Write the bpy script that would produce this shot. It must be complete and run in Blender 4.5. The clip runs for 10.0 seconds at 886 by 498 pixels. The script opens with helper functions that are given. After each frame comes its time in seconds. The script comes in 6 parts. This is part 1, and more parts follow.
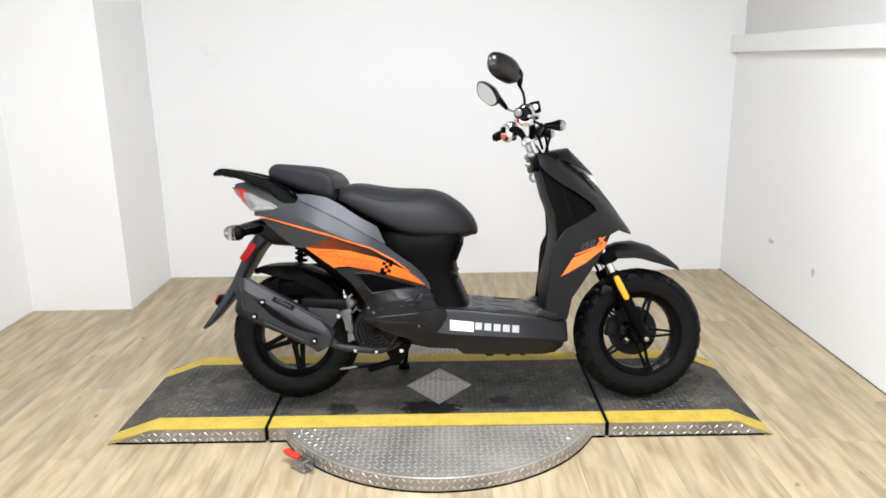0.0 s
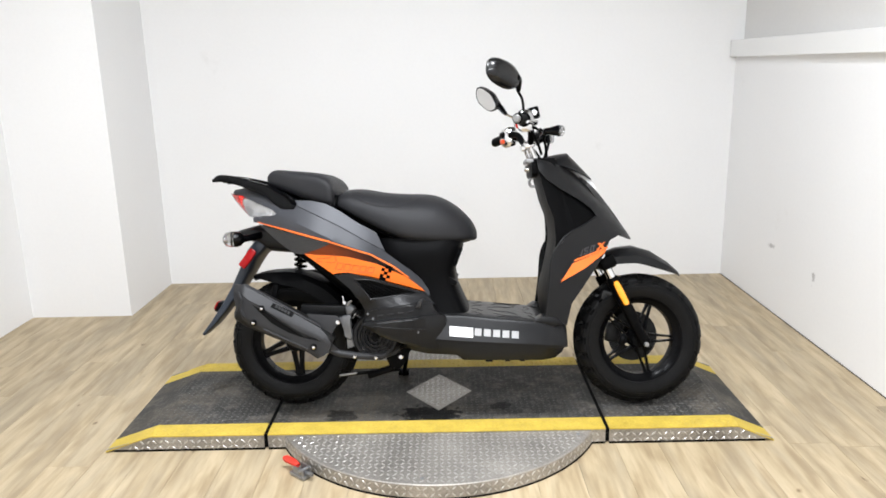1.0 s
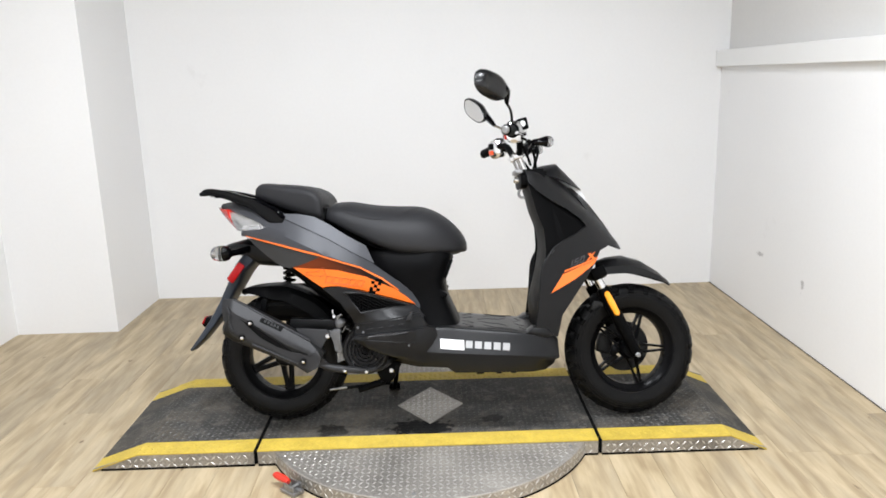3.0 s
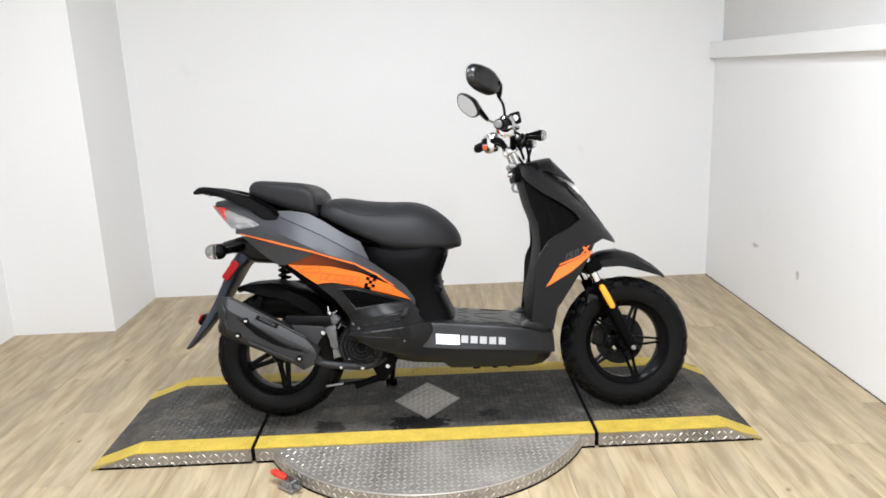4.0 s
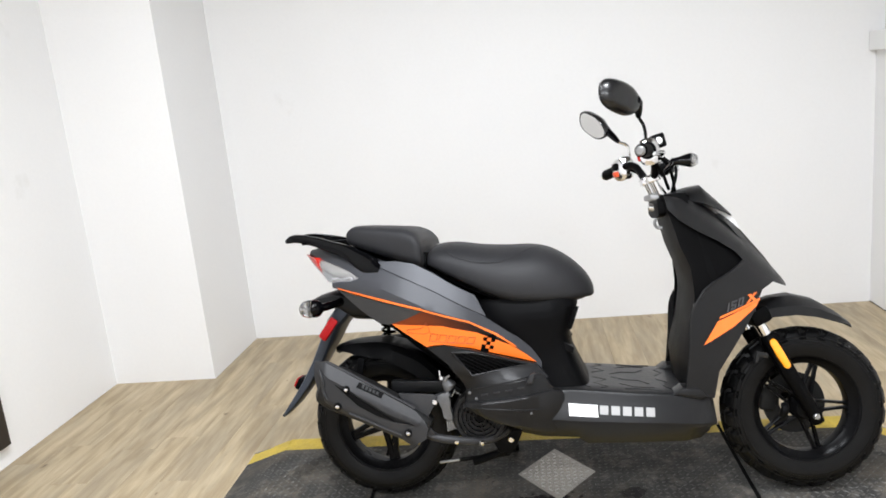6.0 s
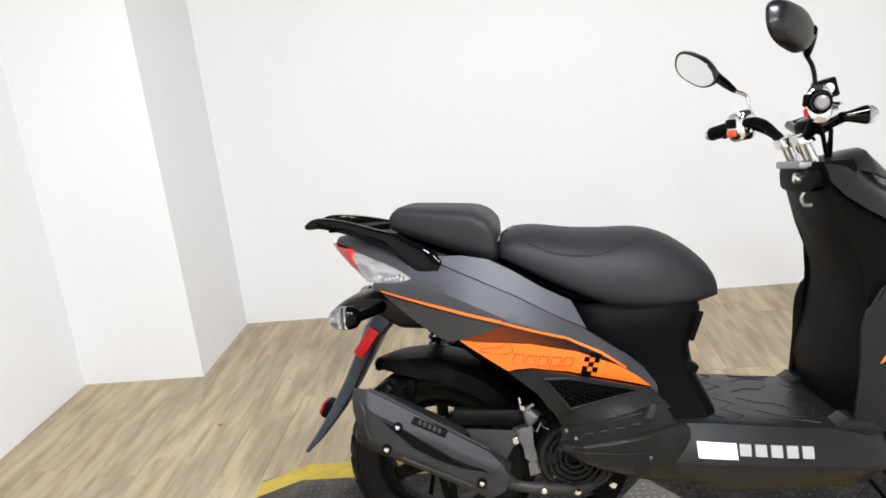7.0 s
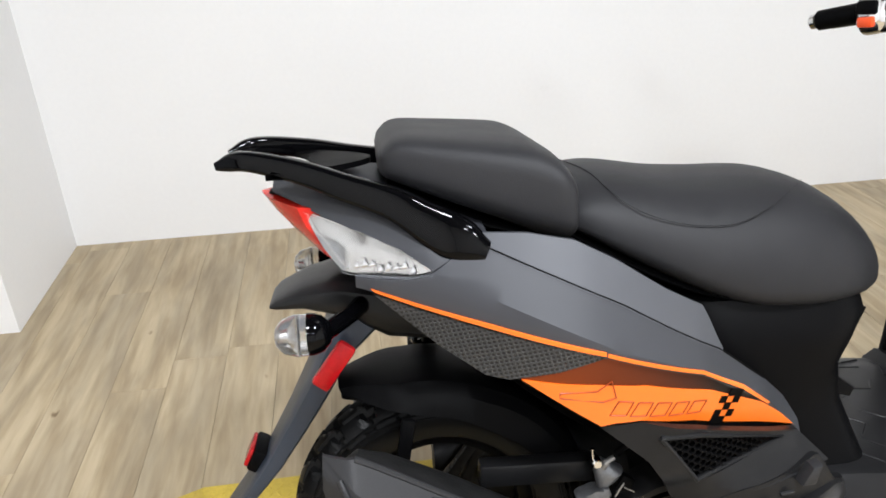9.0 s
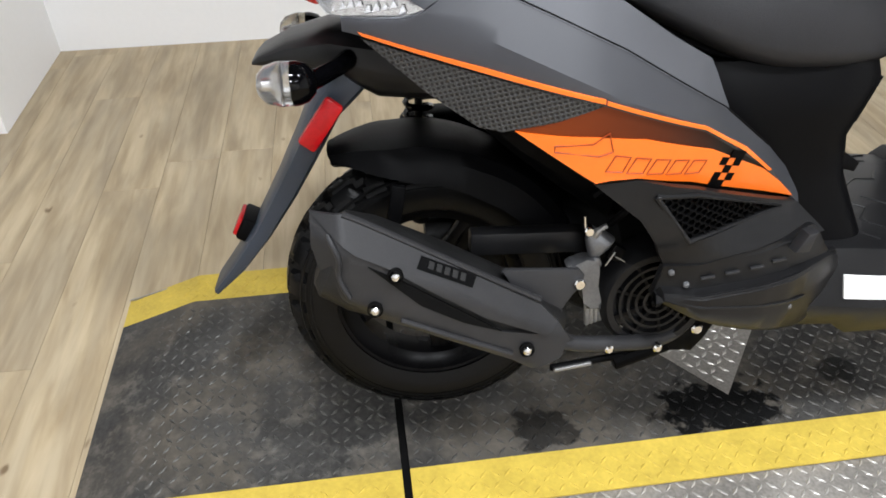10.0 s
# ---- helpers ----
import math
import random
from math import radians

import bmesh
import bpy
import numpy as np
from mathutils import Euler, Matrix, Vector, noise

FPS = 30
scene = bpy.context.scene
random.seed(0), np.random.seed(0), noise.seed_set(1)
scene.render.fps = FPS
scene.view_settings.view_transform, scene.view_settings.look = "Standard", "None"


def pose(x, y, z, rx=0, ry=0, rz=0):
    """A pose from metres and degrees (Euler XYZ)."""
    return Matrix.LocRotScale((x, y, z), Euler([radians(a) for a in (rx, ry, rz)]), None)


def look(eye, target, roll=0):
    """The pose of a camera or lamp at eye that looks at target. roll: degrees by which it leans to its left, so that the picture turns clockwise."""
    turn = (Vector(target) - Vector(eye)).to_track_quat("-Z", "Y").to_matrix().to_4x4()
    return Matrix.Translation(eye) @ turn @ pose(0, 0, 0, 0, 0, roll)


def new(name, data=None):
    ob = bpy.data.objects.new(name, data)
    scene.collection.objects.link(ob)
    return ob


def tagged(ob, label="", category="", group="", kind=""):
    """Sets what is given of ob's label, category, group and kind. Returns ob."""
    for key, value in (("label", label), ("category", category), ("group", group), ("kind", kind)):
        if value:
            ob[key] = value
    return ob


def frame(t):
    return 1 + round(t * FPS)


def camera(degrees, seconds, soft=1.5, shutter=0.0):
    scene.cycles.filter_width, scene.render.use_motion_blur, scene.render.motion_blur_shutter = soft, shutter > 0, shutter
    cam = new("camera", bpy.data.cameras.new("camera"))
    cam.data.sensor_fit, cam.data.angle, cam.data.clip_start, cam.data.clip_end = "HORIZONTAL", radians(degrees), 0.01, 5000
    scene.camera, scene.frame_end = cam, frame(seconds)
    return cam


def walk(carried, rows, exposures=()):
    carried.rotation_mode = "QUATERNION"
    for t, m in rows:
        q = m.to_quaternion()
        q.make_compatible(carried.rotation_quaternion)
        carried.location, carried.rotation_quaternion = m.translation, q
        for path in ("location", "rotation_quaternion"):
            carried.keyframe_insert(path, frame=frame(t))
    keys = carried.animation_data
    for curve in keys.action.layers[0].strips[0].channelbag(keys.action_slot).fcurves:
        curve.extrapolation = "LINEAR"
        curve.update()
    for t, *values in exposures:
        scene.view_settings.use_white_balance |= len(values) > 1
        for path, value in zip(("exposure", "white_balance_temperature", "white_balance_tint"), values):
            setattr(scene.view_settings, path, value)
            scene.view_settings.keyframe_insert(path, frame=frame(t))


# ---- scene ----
cam = camera(62.16, 10.0, soft=1.7)
PATH = [
    (0, (0.585, -2.603, 1.312), (0.576, -0.666, 0.814), -1.0),
    (0.5, (0.586, -2.605, 1.316), (0.577, -0.665, 0.828), -0.9),
    (1, (0.592, -2.598, 1.314), (0.58, -0.658, 0.829), -1.2),
    (1.5, (0.589, -2.592, 1.313), (0.587, -0.651, 0.831), -1.4),
    (2, (0.586, -2.584, 1.31), (0.595, -0.64, 0.843), -1.5),
    (2.5, (0.585, -2.584, 1.315), (0.603, -0.636, 0.86), -1.4),
    (4, (0.602, -2.587, 1.314), (0.625, -0.643, 0.845), -2.3),
    (4.5, (0.593, -2.577, 1.315), (0.63, -0.634, 0.84), -2.3),
    (5, (0.553, -2.539, 1.323), (0.636, -0.592, 0.873), -1.0),
    (5.5, (0.538, -2.42, 1.325), (0.628, -0.471, 0.883), -4.7),
    (6, (0.529, -2.174, 1.352), (0.283, -0.235, 0.928), -5.8),
    (6.2, (0.496, -2.074, 1.353), (0.14, -0.151, 0.935), -4.3),
    (7.3, (0.126, -1.415, 1.329), (0.028, 0.495, 0.743), -7.6),
    (7.5, (0.086, -1.272, 1.336), (-0.001, 0.651, 0.793), -9.4),
    (8, (0.009, -1.035, 1.347), (0.115, 0.871, 0.749), -7.2),
    (8.5, (-0.084, -0.887, 1.332), (0.186, 0.97, 0.642), -4.8),
    (9, (-0.1, -0.863, 1.263), (0.141, 0.901, 0.352), -1.5),
    (9.5, (-0.093, -0.869, 1.185), (0.087, 0.772, 0.056), -1.6),
    (10, (-0.093, -0.894, 1.137), (0.108, 0.651, -0.117), -0.6),
]
EXPOSURES = [(0.0, -0.08), (1.5, -0.09), (2.5, -0.14), (4.0, -0.18), (5.0, -0.15), (6.2, -0.08), (7.5, -0.07), (8.5, -0.05), (9.2, -0.05), (10.0, -0.22)]
walk(cam, [(t, look(eye, target, roll)) for t, eye, target, roll in PATH], EXPOSURES)

# ---- world and lamps ----
world = bpy.data.worlds.new("world")
scene.world = world
world.use_nodes = True
world.node_tree.nodes["Background"].inputs["Color"].default_value = (0.9, 0.95, 1.0, 1)
world.node_tree.nodes["Background"].inputs["Strength"].default_value = 0.25
LAMPS = [(-0.05, -0.85, 57), (0.95, -0.85, 57), (-0.05, -2.75, 57), (0.95, -2.75, 57)]
CEIL = 2.85
for lx, ly, watts in LAMPS:
    lamp = bpy.data.lights.new("ceiling_lamp", "AREA")
    lamp.shape, lamp.size, lamp.size_y, lamp.energy = "RECTANGLE", 0.3, 0.26, watts
    lamp.color = (0.915, 0.947, 1.0)
    new("ceiling_lamp", lamp).matrix_world = pose(lx, ly, CEIL - 0.085)


# ---- materials ----
def material(name, color, rough=0.5, metal=0.0, vary=0.15, scale=12.0, bump=0.1, fine=180.0, coat=0.0, stretch=(1, 1, 1), emit=0.0, transmit=0.0, spec=0.5):
    """Colour varied at two scales, with roughness variation and fine relief."""
    m = bpy.data.materials.new(name)
    m.use_nodes = True
    n, l = m.node_tree.nodes, m.node_tree.links
    b = n["Principled BSDF"]
    b.inputs["Metallic"].default_value = metal
    b.inputs["Coat Weight"].default_value = coat
    b.inputs["Specular IOR Level"].default_value = spec
    b.inputs["Transmission Weight"].default_value = transmit
    co = n.new("ShaderNodeTexCoord")
    mp = n.new("ShaderNodeMapping")
    mp.inputs["Scale"].default_value = stretch
    l.new(co.outputs["Object"], mp.inputs["Vector"])
    big, small = n.new("ShaderNodeTexNoise"), n.new("ShaderNodeTexNoise")
    for t, s, d in ((big, scale, 5), (small, fine, 3)):
        t.inputs["Scale"].default_value, t.inputs["Detail"].default_value = s, d
        l.new(mp.outputs["Vector"], t.inputs["Vector"])
    mix = n.new("ShaderNodeMix")
    mix.data_type = "FLOAT"
    mix.inputs[0].default_value = 0.4
    l.new(big.outputs["Fac"], mix.inputs[2])
    l.new(small.outputs["Fac"], mix.inputs[3])
    ramp = n.new("ShaderNodeValToRGB")
    ramp.color_ramp.elements[0].position, ramp.color_ramp.elements[1].position = 0.3, 0.7
    ramp.color_ramp.elements[0].color = (*[c * (1 - vary) for c in color], 1)
    ramp.color_ramp.elements[1].color = (*[min(1, c * (1 + vary)) for c in color], 1)
    l.new(mix.outputs[0], ramp.inputs["Fac"])
    l.new(ramp.outputs["Color"], b.inputs["Base Color"])
    rr = n.new("ShaderNodeMapRange")
    rr.inputs["To Min"].default_value, rr.inputs["To Max"].default_value = rough * 0.8, min(1, rough * 1.2)
    l.new(big.outputs["Fac"], rr.inputs["Value"])
    l.new(rr.outputs["Result"], b.inputs["Roughness"])
    if bump:
        bp = n.new("ShaderNodeBump")
        bp.inputs["Strength"].default_value, bp.inputs["Distance"].default_value = bump, 0.002
        l.new(small.outputs["Fac"], bp.inputs["Height"])
        l.new(bp.outputs["Normal"], b.inputs["Normal"])
    if emit:
        b.inputs["Emission Color"].default_value = (*color, 1)
        b.inputs["Emission Strength"].default_value = emit
    return m


def glass(name, color, rough=0.05):
    m = material(name, color, rough, vary=0.02, bump=0.0, transmit=1.0)
    m.node_tree.nodes["Principled BSDF"].inputs["IOR"].default_value = 1.3
    return m


def plank_material():
    """Pale oak vinyl: long streaks, cathedral figure and a tone of its own for each plank."""
    m = bpy.data.materials.new("oak_vinyl")
    m.use_nodes = True
    n, l = m.node_tree.nodes, m.node_tree.links
    b = n["Principled BSDF"]
    co, info = n.new("ShaderNodeTexCoord"), n.new("ShaderNodeObjectInfo")
    shift = n.new("ShaderNodeVectorMath")
    shift.operation = "MULTIPLY_ADD"
    shift.inputs[1].default_value = (1, 1, 1)
    mul = n.new("ShaderNodeVectorMath")
    mul.operation = "SCALE"
    mul.inputs[0].default_value = (37, 91, 13)
    l.new(info.outputs["Random"], mul.inputs["Scale"])
    l.new(co.outputs["Object"], shift.inputs[0])
    l.new(mul.outputs["Vector"], shift.inputs[2])

    def noise_at(stretch, scale, detail, twist=0.0):
        mp, t = n.new("ShaderNodeMapping"), n.new("ShaderNodeTexNoise")
        mp.inputs["Scale"].default_value = stretch
        t.inputs["Scale"].default_value, t.inputs["Detail"].default_value, t.inputs["Distortion"].default_value = scale, detail, twist
        l.new(shift.outputs["Vector"], mp.inputs["Vector"])
        l.new(mp.outputs["Vector"], t.inputs["Vector"])
        return t.outputs["Fac"]

    grain = noise_at((1, 0.02, 1), 260, 2)

    def ramped(value, stops):
        r = n.new("ShaderNodeValToRGB")
        r.color_ramp.elements[0].position, r.color_ramp.elements[1].position = stops[0][0], stops[-1][0]
        for p, _ in stops[1:-1]:
            r.color_ramp.elements.new(p)
        for e, (_, c) in zip(r.color_ramp.elements, stops):
            e.color = (*c, 1)
        l.new(value, r.inputs["Fac"])
        return r.outputs["Color"]

    def mixed(fac, a, c, kind="MIX", amount=None):
        mx = n.new("ShaderNodeMix")
        mx.data_type, mx.blend_type = "RGBA", kind
        if amount is None:
            l.new(fac, mx.inputs[0])
        else:
            mx.inputs[0].default_value = amount
        l.new(a, mx.inputs[6])
        l.new(c, mx.inputs[7])
        return mx.outputs[2]

    def grey(value, a, c, low=0.0, high=1.0):
        r = n.new("ShaderNodeMapRange")
        for key, v in (("From Min", a), ("From Max", c), ("To Min", low), ("To Max", high)):
            r.inputs[key].default_value = v
        l.new(value, r.inputs["Value"])
        return r.outputs["Result"]

    # straw-coloured boards with greyed patches, dark streaks and small knots
    straw = ramped(noise_at((1, 0.14, 1), 24, 5, 0.4), ((0.34, (0.335, 0.256, 0.152)), (0.5, (0.440, 0.348, 0.216)), (0.66, (0.525, 0.428, 0.280))))
    aged = ramped(noise_at((1, 0.11, 1), 30, 4, 0.6), ((0.36, (0.235, 0.190, 0.128)), (0.64, (0.360, 0.300, 0.208))))
    tone = n.new("ShaderNodeMath")
    tone.operation = "MULTIPLY_ADD"
    tone.inputs[1].default_value = 0.17
    l.new(info.outputs["Random"], tone.inputs[0])
    l.new(noise_at((1, 0.20, 1), 13, 4, 0.6), tone.inputs[2])
    color = mixed(grey(tone.outputs[0], 0.50, 0.80, 0.0, 0.62), straw, aged)
    dark = ramped(noise_at((1, 0.07, 1), 60, 5, 0.3), ((0.0, (0.6, 0.55, 0.5)), (0.36, (0.62, 0.56, 0.5)), (0.50, (1.0, 1.0, 1.0)), (1.0, (1.08, 1.08, 1.08))))
    color = mixed(None, color, dark, "MULTIPLY", 0.24)
    knot = ramped(noise_at((1, 0.45, 1), 17, 2, 0.2), ((0.0, (0.3, 0.24, 0.18)), (0.215, (0.35, 0.28, 0.2)), (0.265, (1.0, 1.0, 1.0)), (1.0, (1.0, 1.0, 1.0))))
    color = mixed(None, color, knot, "MULTIPLY", 0.9)
    l.new(color, b.inputs["Base Color"])
    b.inputs["Roughness"].default_value = 0.48
    bp = n.new("ShaderNodeBump")
    bp.inputs["Strength"].default_value, bp.inputs["Distance"].default_value = 0.12, 0.001
    l.new(grain, bp.inputs["Height"])
    l.new(bp.outputs["Normal"], b.inputs["Normal"])
    return m


def stains(n, l, co, last):
    """Black oil blots with ragged edges."""
    for cx, cy, rx, ry in ((0.517, -0.098, 0.115, 0.07), (0.783, -0.04, 0.045, 0.032), (0.19, -0.103, 0.06, 0.05)):
        mp, ln = n.new("ShaderNodeMapping"), n.new("ShaderNodeVectorMath")
        mp.inputs["Scale"].default_value = (1 / rx, 1 / ry, 0)
        mp.inputs["Location"].default_value = (-cx / rx, -cy / ry, 0)
        ln.operation = "LENGTH"
        l.new(co.outputs["Object"], mp.inputs["Vector"])
        l.new(mp.outputs["Vector"], ln.inputs[0])
        wob = n.new("ShaderNodeTexNoise")
        wob.inputs["Scale"].default_value, wob.inputs["Detail"].default_value = 38, 4
        l.new(co.outputs["Object"], wob.inputs["Vector"])
        sm = n.new("ShaderNodeMath")
        sm.operation = "MULTIPLY_ADD"
        sm.inputs[1].default_value = 1.9
        l.new(wob.outputs["Fac"], sm.inputs[0])
        l.new(ln.outputs["Value"], sm.inputs[2])
        st = n.new("ShaderNodeMapRange")
        st.inputs["From Min"].default_value, st.inputs["From Max"].default_value = 1.95, 1.75
        if rx < 0.08:
            st.inputs["To Max"].default_value = 0.75
        l.new(sm.outputs[0], st.inputs["Value"])
        stain = n.new("ShaderNodeMix")
        stain.data_type = "RGBA"
        stain.inputs[7].default_value = (0.003, 0.003, 0.003, 1)
        l.new(st.outputs["Result"], stain.inputs[0])
        l.new(last, stain.inputs[6])
        last = stain.outputs[2]
    return last


def deck_material():
    """Worn black coating on steel, with grey scuffs and an oil stain of its own shape."""
    m = material("worn_deck_coating", (0.044, 0.0425, 0.040), 0.6, 0.0, 0.55, 7, 0.35, 120, spec=0.14)
    n, l = m.node_tree.nodes, m.node_tree.links
    b = n["Principled BSDF"]
    base = b.inputs["Base Color"].links[0].from_socket
    co = n.new("ShaderNodeTexCoord")
    scuff = n.new("ShaderNodeTexNoise")
    scuff.inputs["Scale"].default_value, scuff.inputs["Detail"].default_value, scuff.inputs["Roughness"].default_value = 22, 8, 0.72
    l.new(co.outputs["Object"], scuff.inputs["Vector"])
    r = n.new("ShaderNodeMapRange")
    r.inputs["From Min"].default_value, r.inputs["From Max"].default_value = 0.52, 0.72
    r.inputs["To Max"].default_value = 0.75
    l.new(scuff.outputs["Fac"], r.inputs["Value"])
    worn = n.new("ShaderNodeMix")
    worn.data_type = "RGBA"
    worn.inputs[7].default_value = (0.16, 0.15, 0.135, 1)
    l.new(r.outputs["Result"], worn.inputs[0])
    l.new(base, worn.inputs[6])
    last = worn.outputs[2]
    dust, dr, dusty = n.new("ShaderNodeTexNoise"), n.new("ShaderNodeMapRange"), n.new("ShaderNodeMix")
    dust.inputs["Scale"].default_value, dust.inputs["Detail"].default_value, dust.inputs["Roughness"].default_value = 5.5, 9, 0.68
    l.new(co.outputs["Object"], dust.inputs["Vector"])
    dr.inputs["From Min"].default_value, dr.inputs["From Max"].default_value, dr.inputs["To Max"].default_value = 0.46, 0.68, 0.72
    l.new(dust.outputs["Fac"], dr.inputs["Value"])
    dusty.data_type = "RGBA"
    dusty.inputs[7].default_value = (0.125, 0.107, 0.083, 1)
    l.new(dr.outputs["Result"], dusty.inputs[0])
    l.new(last, dusty.inputs[6])
    last = dusty.outputs[2]
    last = stains(n, l, co, last)
    l.new(last, b.inputs["Base Color"])
    return m


def dotted_material():
    """Dark plastic with a raised hexagon dot pattern."""
    m = material("dotted_plastic", (0.035, 0.036, 0.038), 0.55, 0, 0.1, 20, 0)
    n, l = m.node_tree.nodes, m.node_tree.links
    b = n["Principled BSDF"]
    co, mp, v = n.new("ShaderNodeTexCoord"), n.new("ShaderNodeMapping"), n.new("ShaderNodeTexVoronoi")
    mp.inputs["Scale"].default_value = (1, 0, 1)
    mp.inputs["Rotation"].default_value = (0, 0.3, 0)
    v.inputs["Scale"].default_value, v.inputs["Randomness"].default_value = 165, 0.0
    l.new(co.outputs["Object"], mp.inputs["Vector"])
    l.new(mp.outputs["Vector"], v.inputs["Vector"])
    r = n.new("ShaderNodeMapRange")
    r.inputs["From Min"].default_value, r.inputs["From Max"].default_value = 0.28, 0.42
    l.new(v.outputs["Distance"], r.inputs["Value"])
    mx = n.new("ShaderNodeMix")
    mx.data_type = "RGBA"
    mx.inputs[6].default_value, mx.inputs[7].default_value = (0.003, 0.003, 0.0035, 1), (0.036, 0.037, 0.039, 1)
    l.new(r.outputs["Result"], mx.inputs[0])
    l.new(mx.outputs[2], b.inputs["Base Color"])
    bp = n.new("ShaderNodeBump")
    bp.inputs["Strength"].default_value, bp.inputs["Distance"].default_value = 0.6, 0.002
    l.new(r.outputs["Result"], bp.inputs["Height"])
    l.new(bp.outputs["Normal"], b.inputs["Normal"])
    return m


def fade_material():
    """Printed band that runs from burnt orange to black with thin dark hatching."""
    m = material("faded_orange_print", (0.03, 0.012, 0.005), 0.45, 0, 0.1, 20, 0, spec=0.2)
    n, l = m.node_tree.nodes, m.node_tree.links
    b = n["Principled BSDF"]
    co, sep, ramp = n.new("ShaderNodeTexCoord"), n.new("ShaderNodeSeparateXYZ"), n.new("ShaderNodeValToRGB")
    r = n.new("ShaderNodeMapRange")
    r.inputs["From Min"].default_value, r.inputs["From Max"].default_value = 0.12, 0.36
    l.new(co.outputs["Object"], sep.inputs[0])
    l.new(sep.outputs["X"], r.inputs["Value"])
    e = ramp.color_ramp.elements
    e[0].color, e[1].color = (0.17, 0.030, 0.005, 1), (0.006, 0.005, 0.005, 1)
    l.new(r.outputs["Result"], ramp.inputs["Fac"])
    l.new(ramp.outputs["Color"], b.inputs["Base Color"])
    return m


M_WALL = material("white_wall_paint", (0.85, 0.85, 0.85), 0.62, 0, 0.02, 1.3, 0.06, 60)
n, l = M_WALL.node_tree.nodes, M_WALL.node_tree.links
co, spot, r, mx = n.new("ShaderNodeTexCoord"), n.new("ShaderNodeTexNoise"), n.new("ShaderNodeMapRange"), n.new("ShaderNodeMix")
spot.inputs["Scale"].default_value, spot.inputs["Detail"].default_value, spot.inputs["Roughness"].default_value = 3.2, 7, 0.6
l.new(co.outputs["Object"], spot.inputs["Vector"])
r.inputs["From Min"].default_value, r.inputs["From Max"].default_value, r.inputs["To Max"].default_value = 0.67, 0.80, 0.35
l.new(spot.outputs["Fac"], r.inputs["Value"])
mx.data_type = "RGBA"
mx.inputs[7].default_value = (0.60, 0.585, 0.56, 1)
l.new(r.outputs["Result"], mx.inputs[0])
l.new(n["Principled BSDF"].inputs["Base Color"].links[0].from_socket, mx.inputs[6])
last = mx.outputs[2]
# two grey knocks low on the east wall
for cy, cz, ry, rz in ((1.20, 0.347, 0.050, 0.016), (0.738, 0.302, 0.022, 0.034)):
    mp, ln, wob, sm, st, mk = [n.new("ShaderNode" + kind) for kind in ("Mapping", "VectorMath", "TexNoise", "Math", "MapRange", "Mix")]
    mp.inputs["Scale"].default_value = (1 / 0.03, 1 / ry, 1 / rz)
    mp.inputs["Location"].default_value = (-2.316 / 0.03, -cy / ry, -cz / rz)
    ln.operation, sm.operation, mk.data_type = "LENGTH", "MULTIPLY_ADD", "RGBA"
    wob.inputs["Scale"].default_value, wob.inputs["Detail"].default_value = 45, 4
    sm.inputs[1].default_value = 2.4
    st.inputs["From Min"].default_value, st.inputs["From Max"].default_value, st.inputs["To Max"].default_value = 2.1, 1.5, 0.7
    mk.inputs[7].default_value = (0.36, 0.35, 0.35, 1)
    l.new(co.outputs["Object"], mp.inputs["Vector"])
    l.new(mp.outputs["Vector"], ln.inputs[0])
    l.new(co.outputs["Object"], wob.inputs["Vector"])
    l.new(wob.outputs["Fac"], sm.inputs[0])
    l.new(ln.outputs["Value"], sm.inputs[2])
    l.new(sm.outputs[0], st.inputs["Value"])
    l.new(st.outputs["Result"], mk.inputs[0])
    l.new(last, mk.inputs[6])
    last = mk.outputs[2]
l.new(last, n["Principled BSDF"].inputs["Base Color"])
# darker copy of the wall white: the soft shade above the ledge, as colour
M_UPPER = material("shaded_wall_paint", (0.69, 0.68, 0.66), 0.65, 0, 0.03, 1.2, 0.06, 60)
M_TRIM = material("white_trim_paint", (0.82, 0.82, 0.81), 0.4, 0, 0.02, 3, 0.03)
M_CEIL = material("dark_ceiling_paint", (0.09, 0.09, 0.088), 0.8, 0, 0.1, 2, 0.1, 80)
M_PLANK = plank_material()
M_JOINT = material("dark_floor_joint", (0.29, 0.235, 0.16), 0.8)
M_DECK = deck_material()
M_YELLOW = material("yellow_safety_paint", (0.52, 0.38, 0.062), 0.55, 0, 0.2, 16, 0.15, 140, spec=0.25)
M_LUG = material("worn_tread_lug", (0.085, 0.083, 0.077), 0.42, 0.5, 0.35, 14, 0.1, 150)
n, l = M_LUG.node_tree.nodes, M_LUG.node_tree.links
l.new(stains(n, l, n.new("ShaderNodeTexCoord"), n["Principled BSDF"].inputs["Base Color"].links[0].from_socket), n["Principled BSDF"].inputs["Base Color"])
M_STEEL = material("tread_plate_steel", (0.31, 0.29, 0.262), 0.46, 0.5, 0.5, 5, 0.15, 160)
M_BRIGHT = material("polished_tread_lug", (0.52, 0.505, 0.475), 0.32, 0.7, 0.15, 12, 0.05, 200)
M_DARK = material("dark_gap", (0.004, 0.004, 0.004), 0.8, spec=0.05)
M_PLASTIC = material("black_textured_plastic", (0.0028, 0.0028, 0.0031), 0.42, 0, 0.14, 14, 0.12, 900, spec=0.045)
M_SHIELD = material("charcoal_textured_plastic", (0.0085, 0.0085, 0.0090), 0.34, 0, 0.18, 10, 0.08, 800, spec=0.18)
M_INNER = material("matt_black_plastic", (0.0015, 0.0015, 0.0017), 0.5, 0, 0.12, 14, 0.08, 700, spec=0.05)
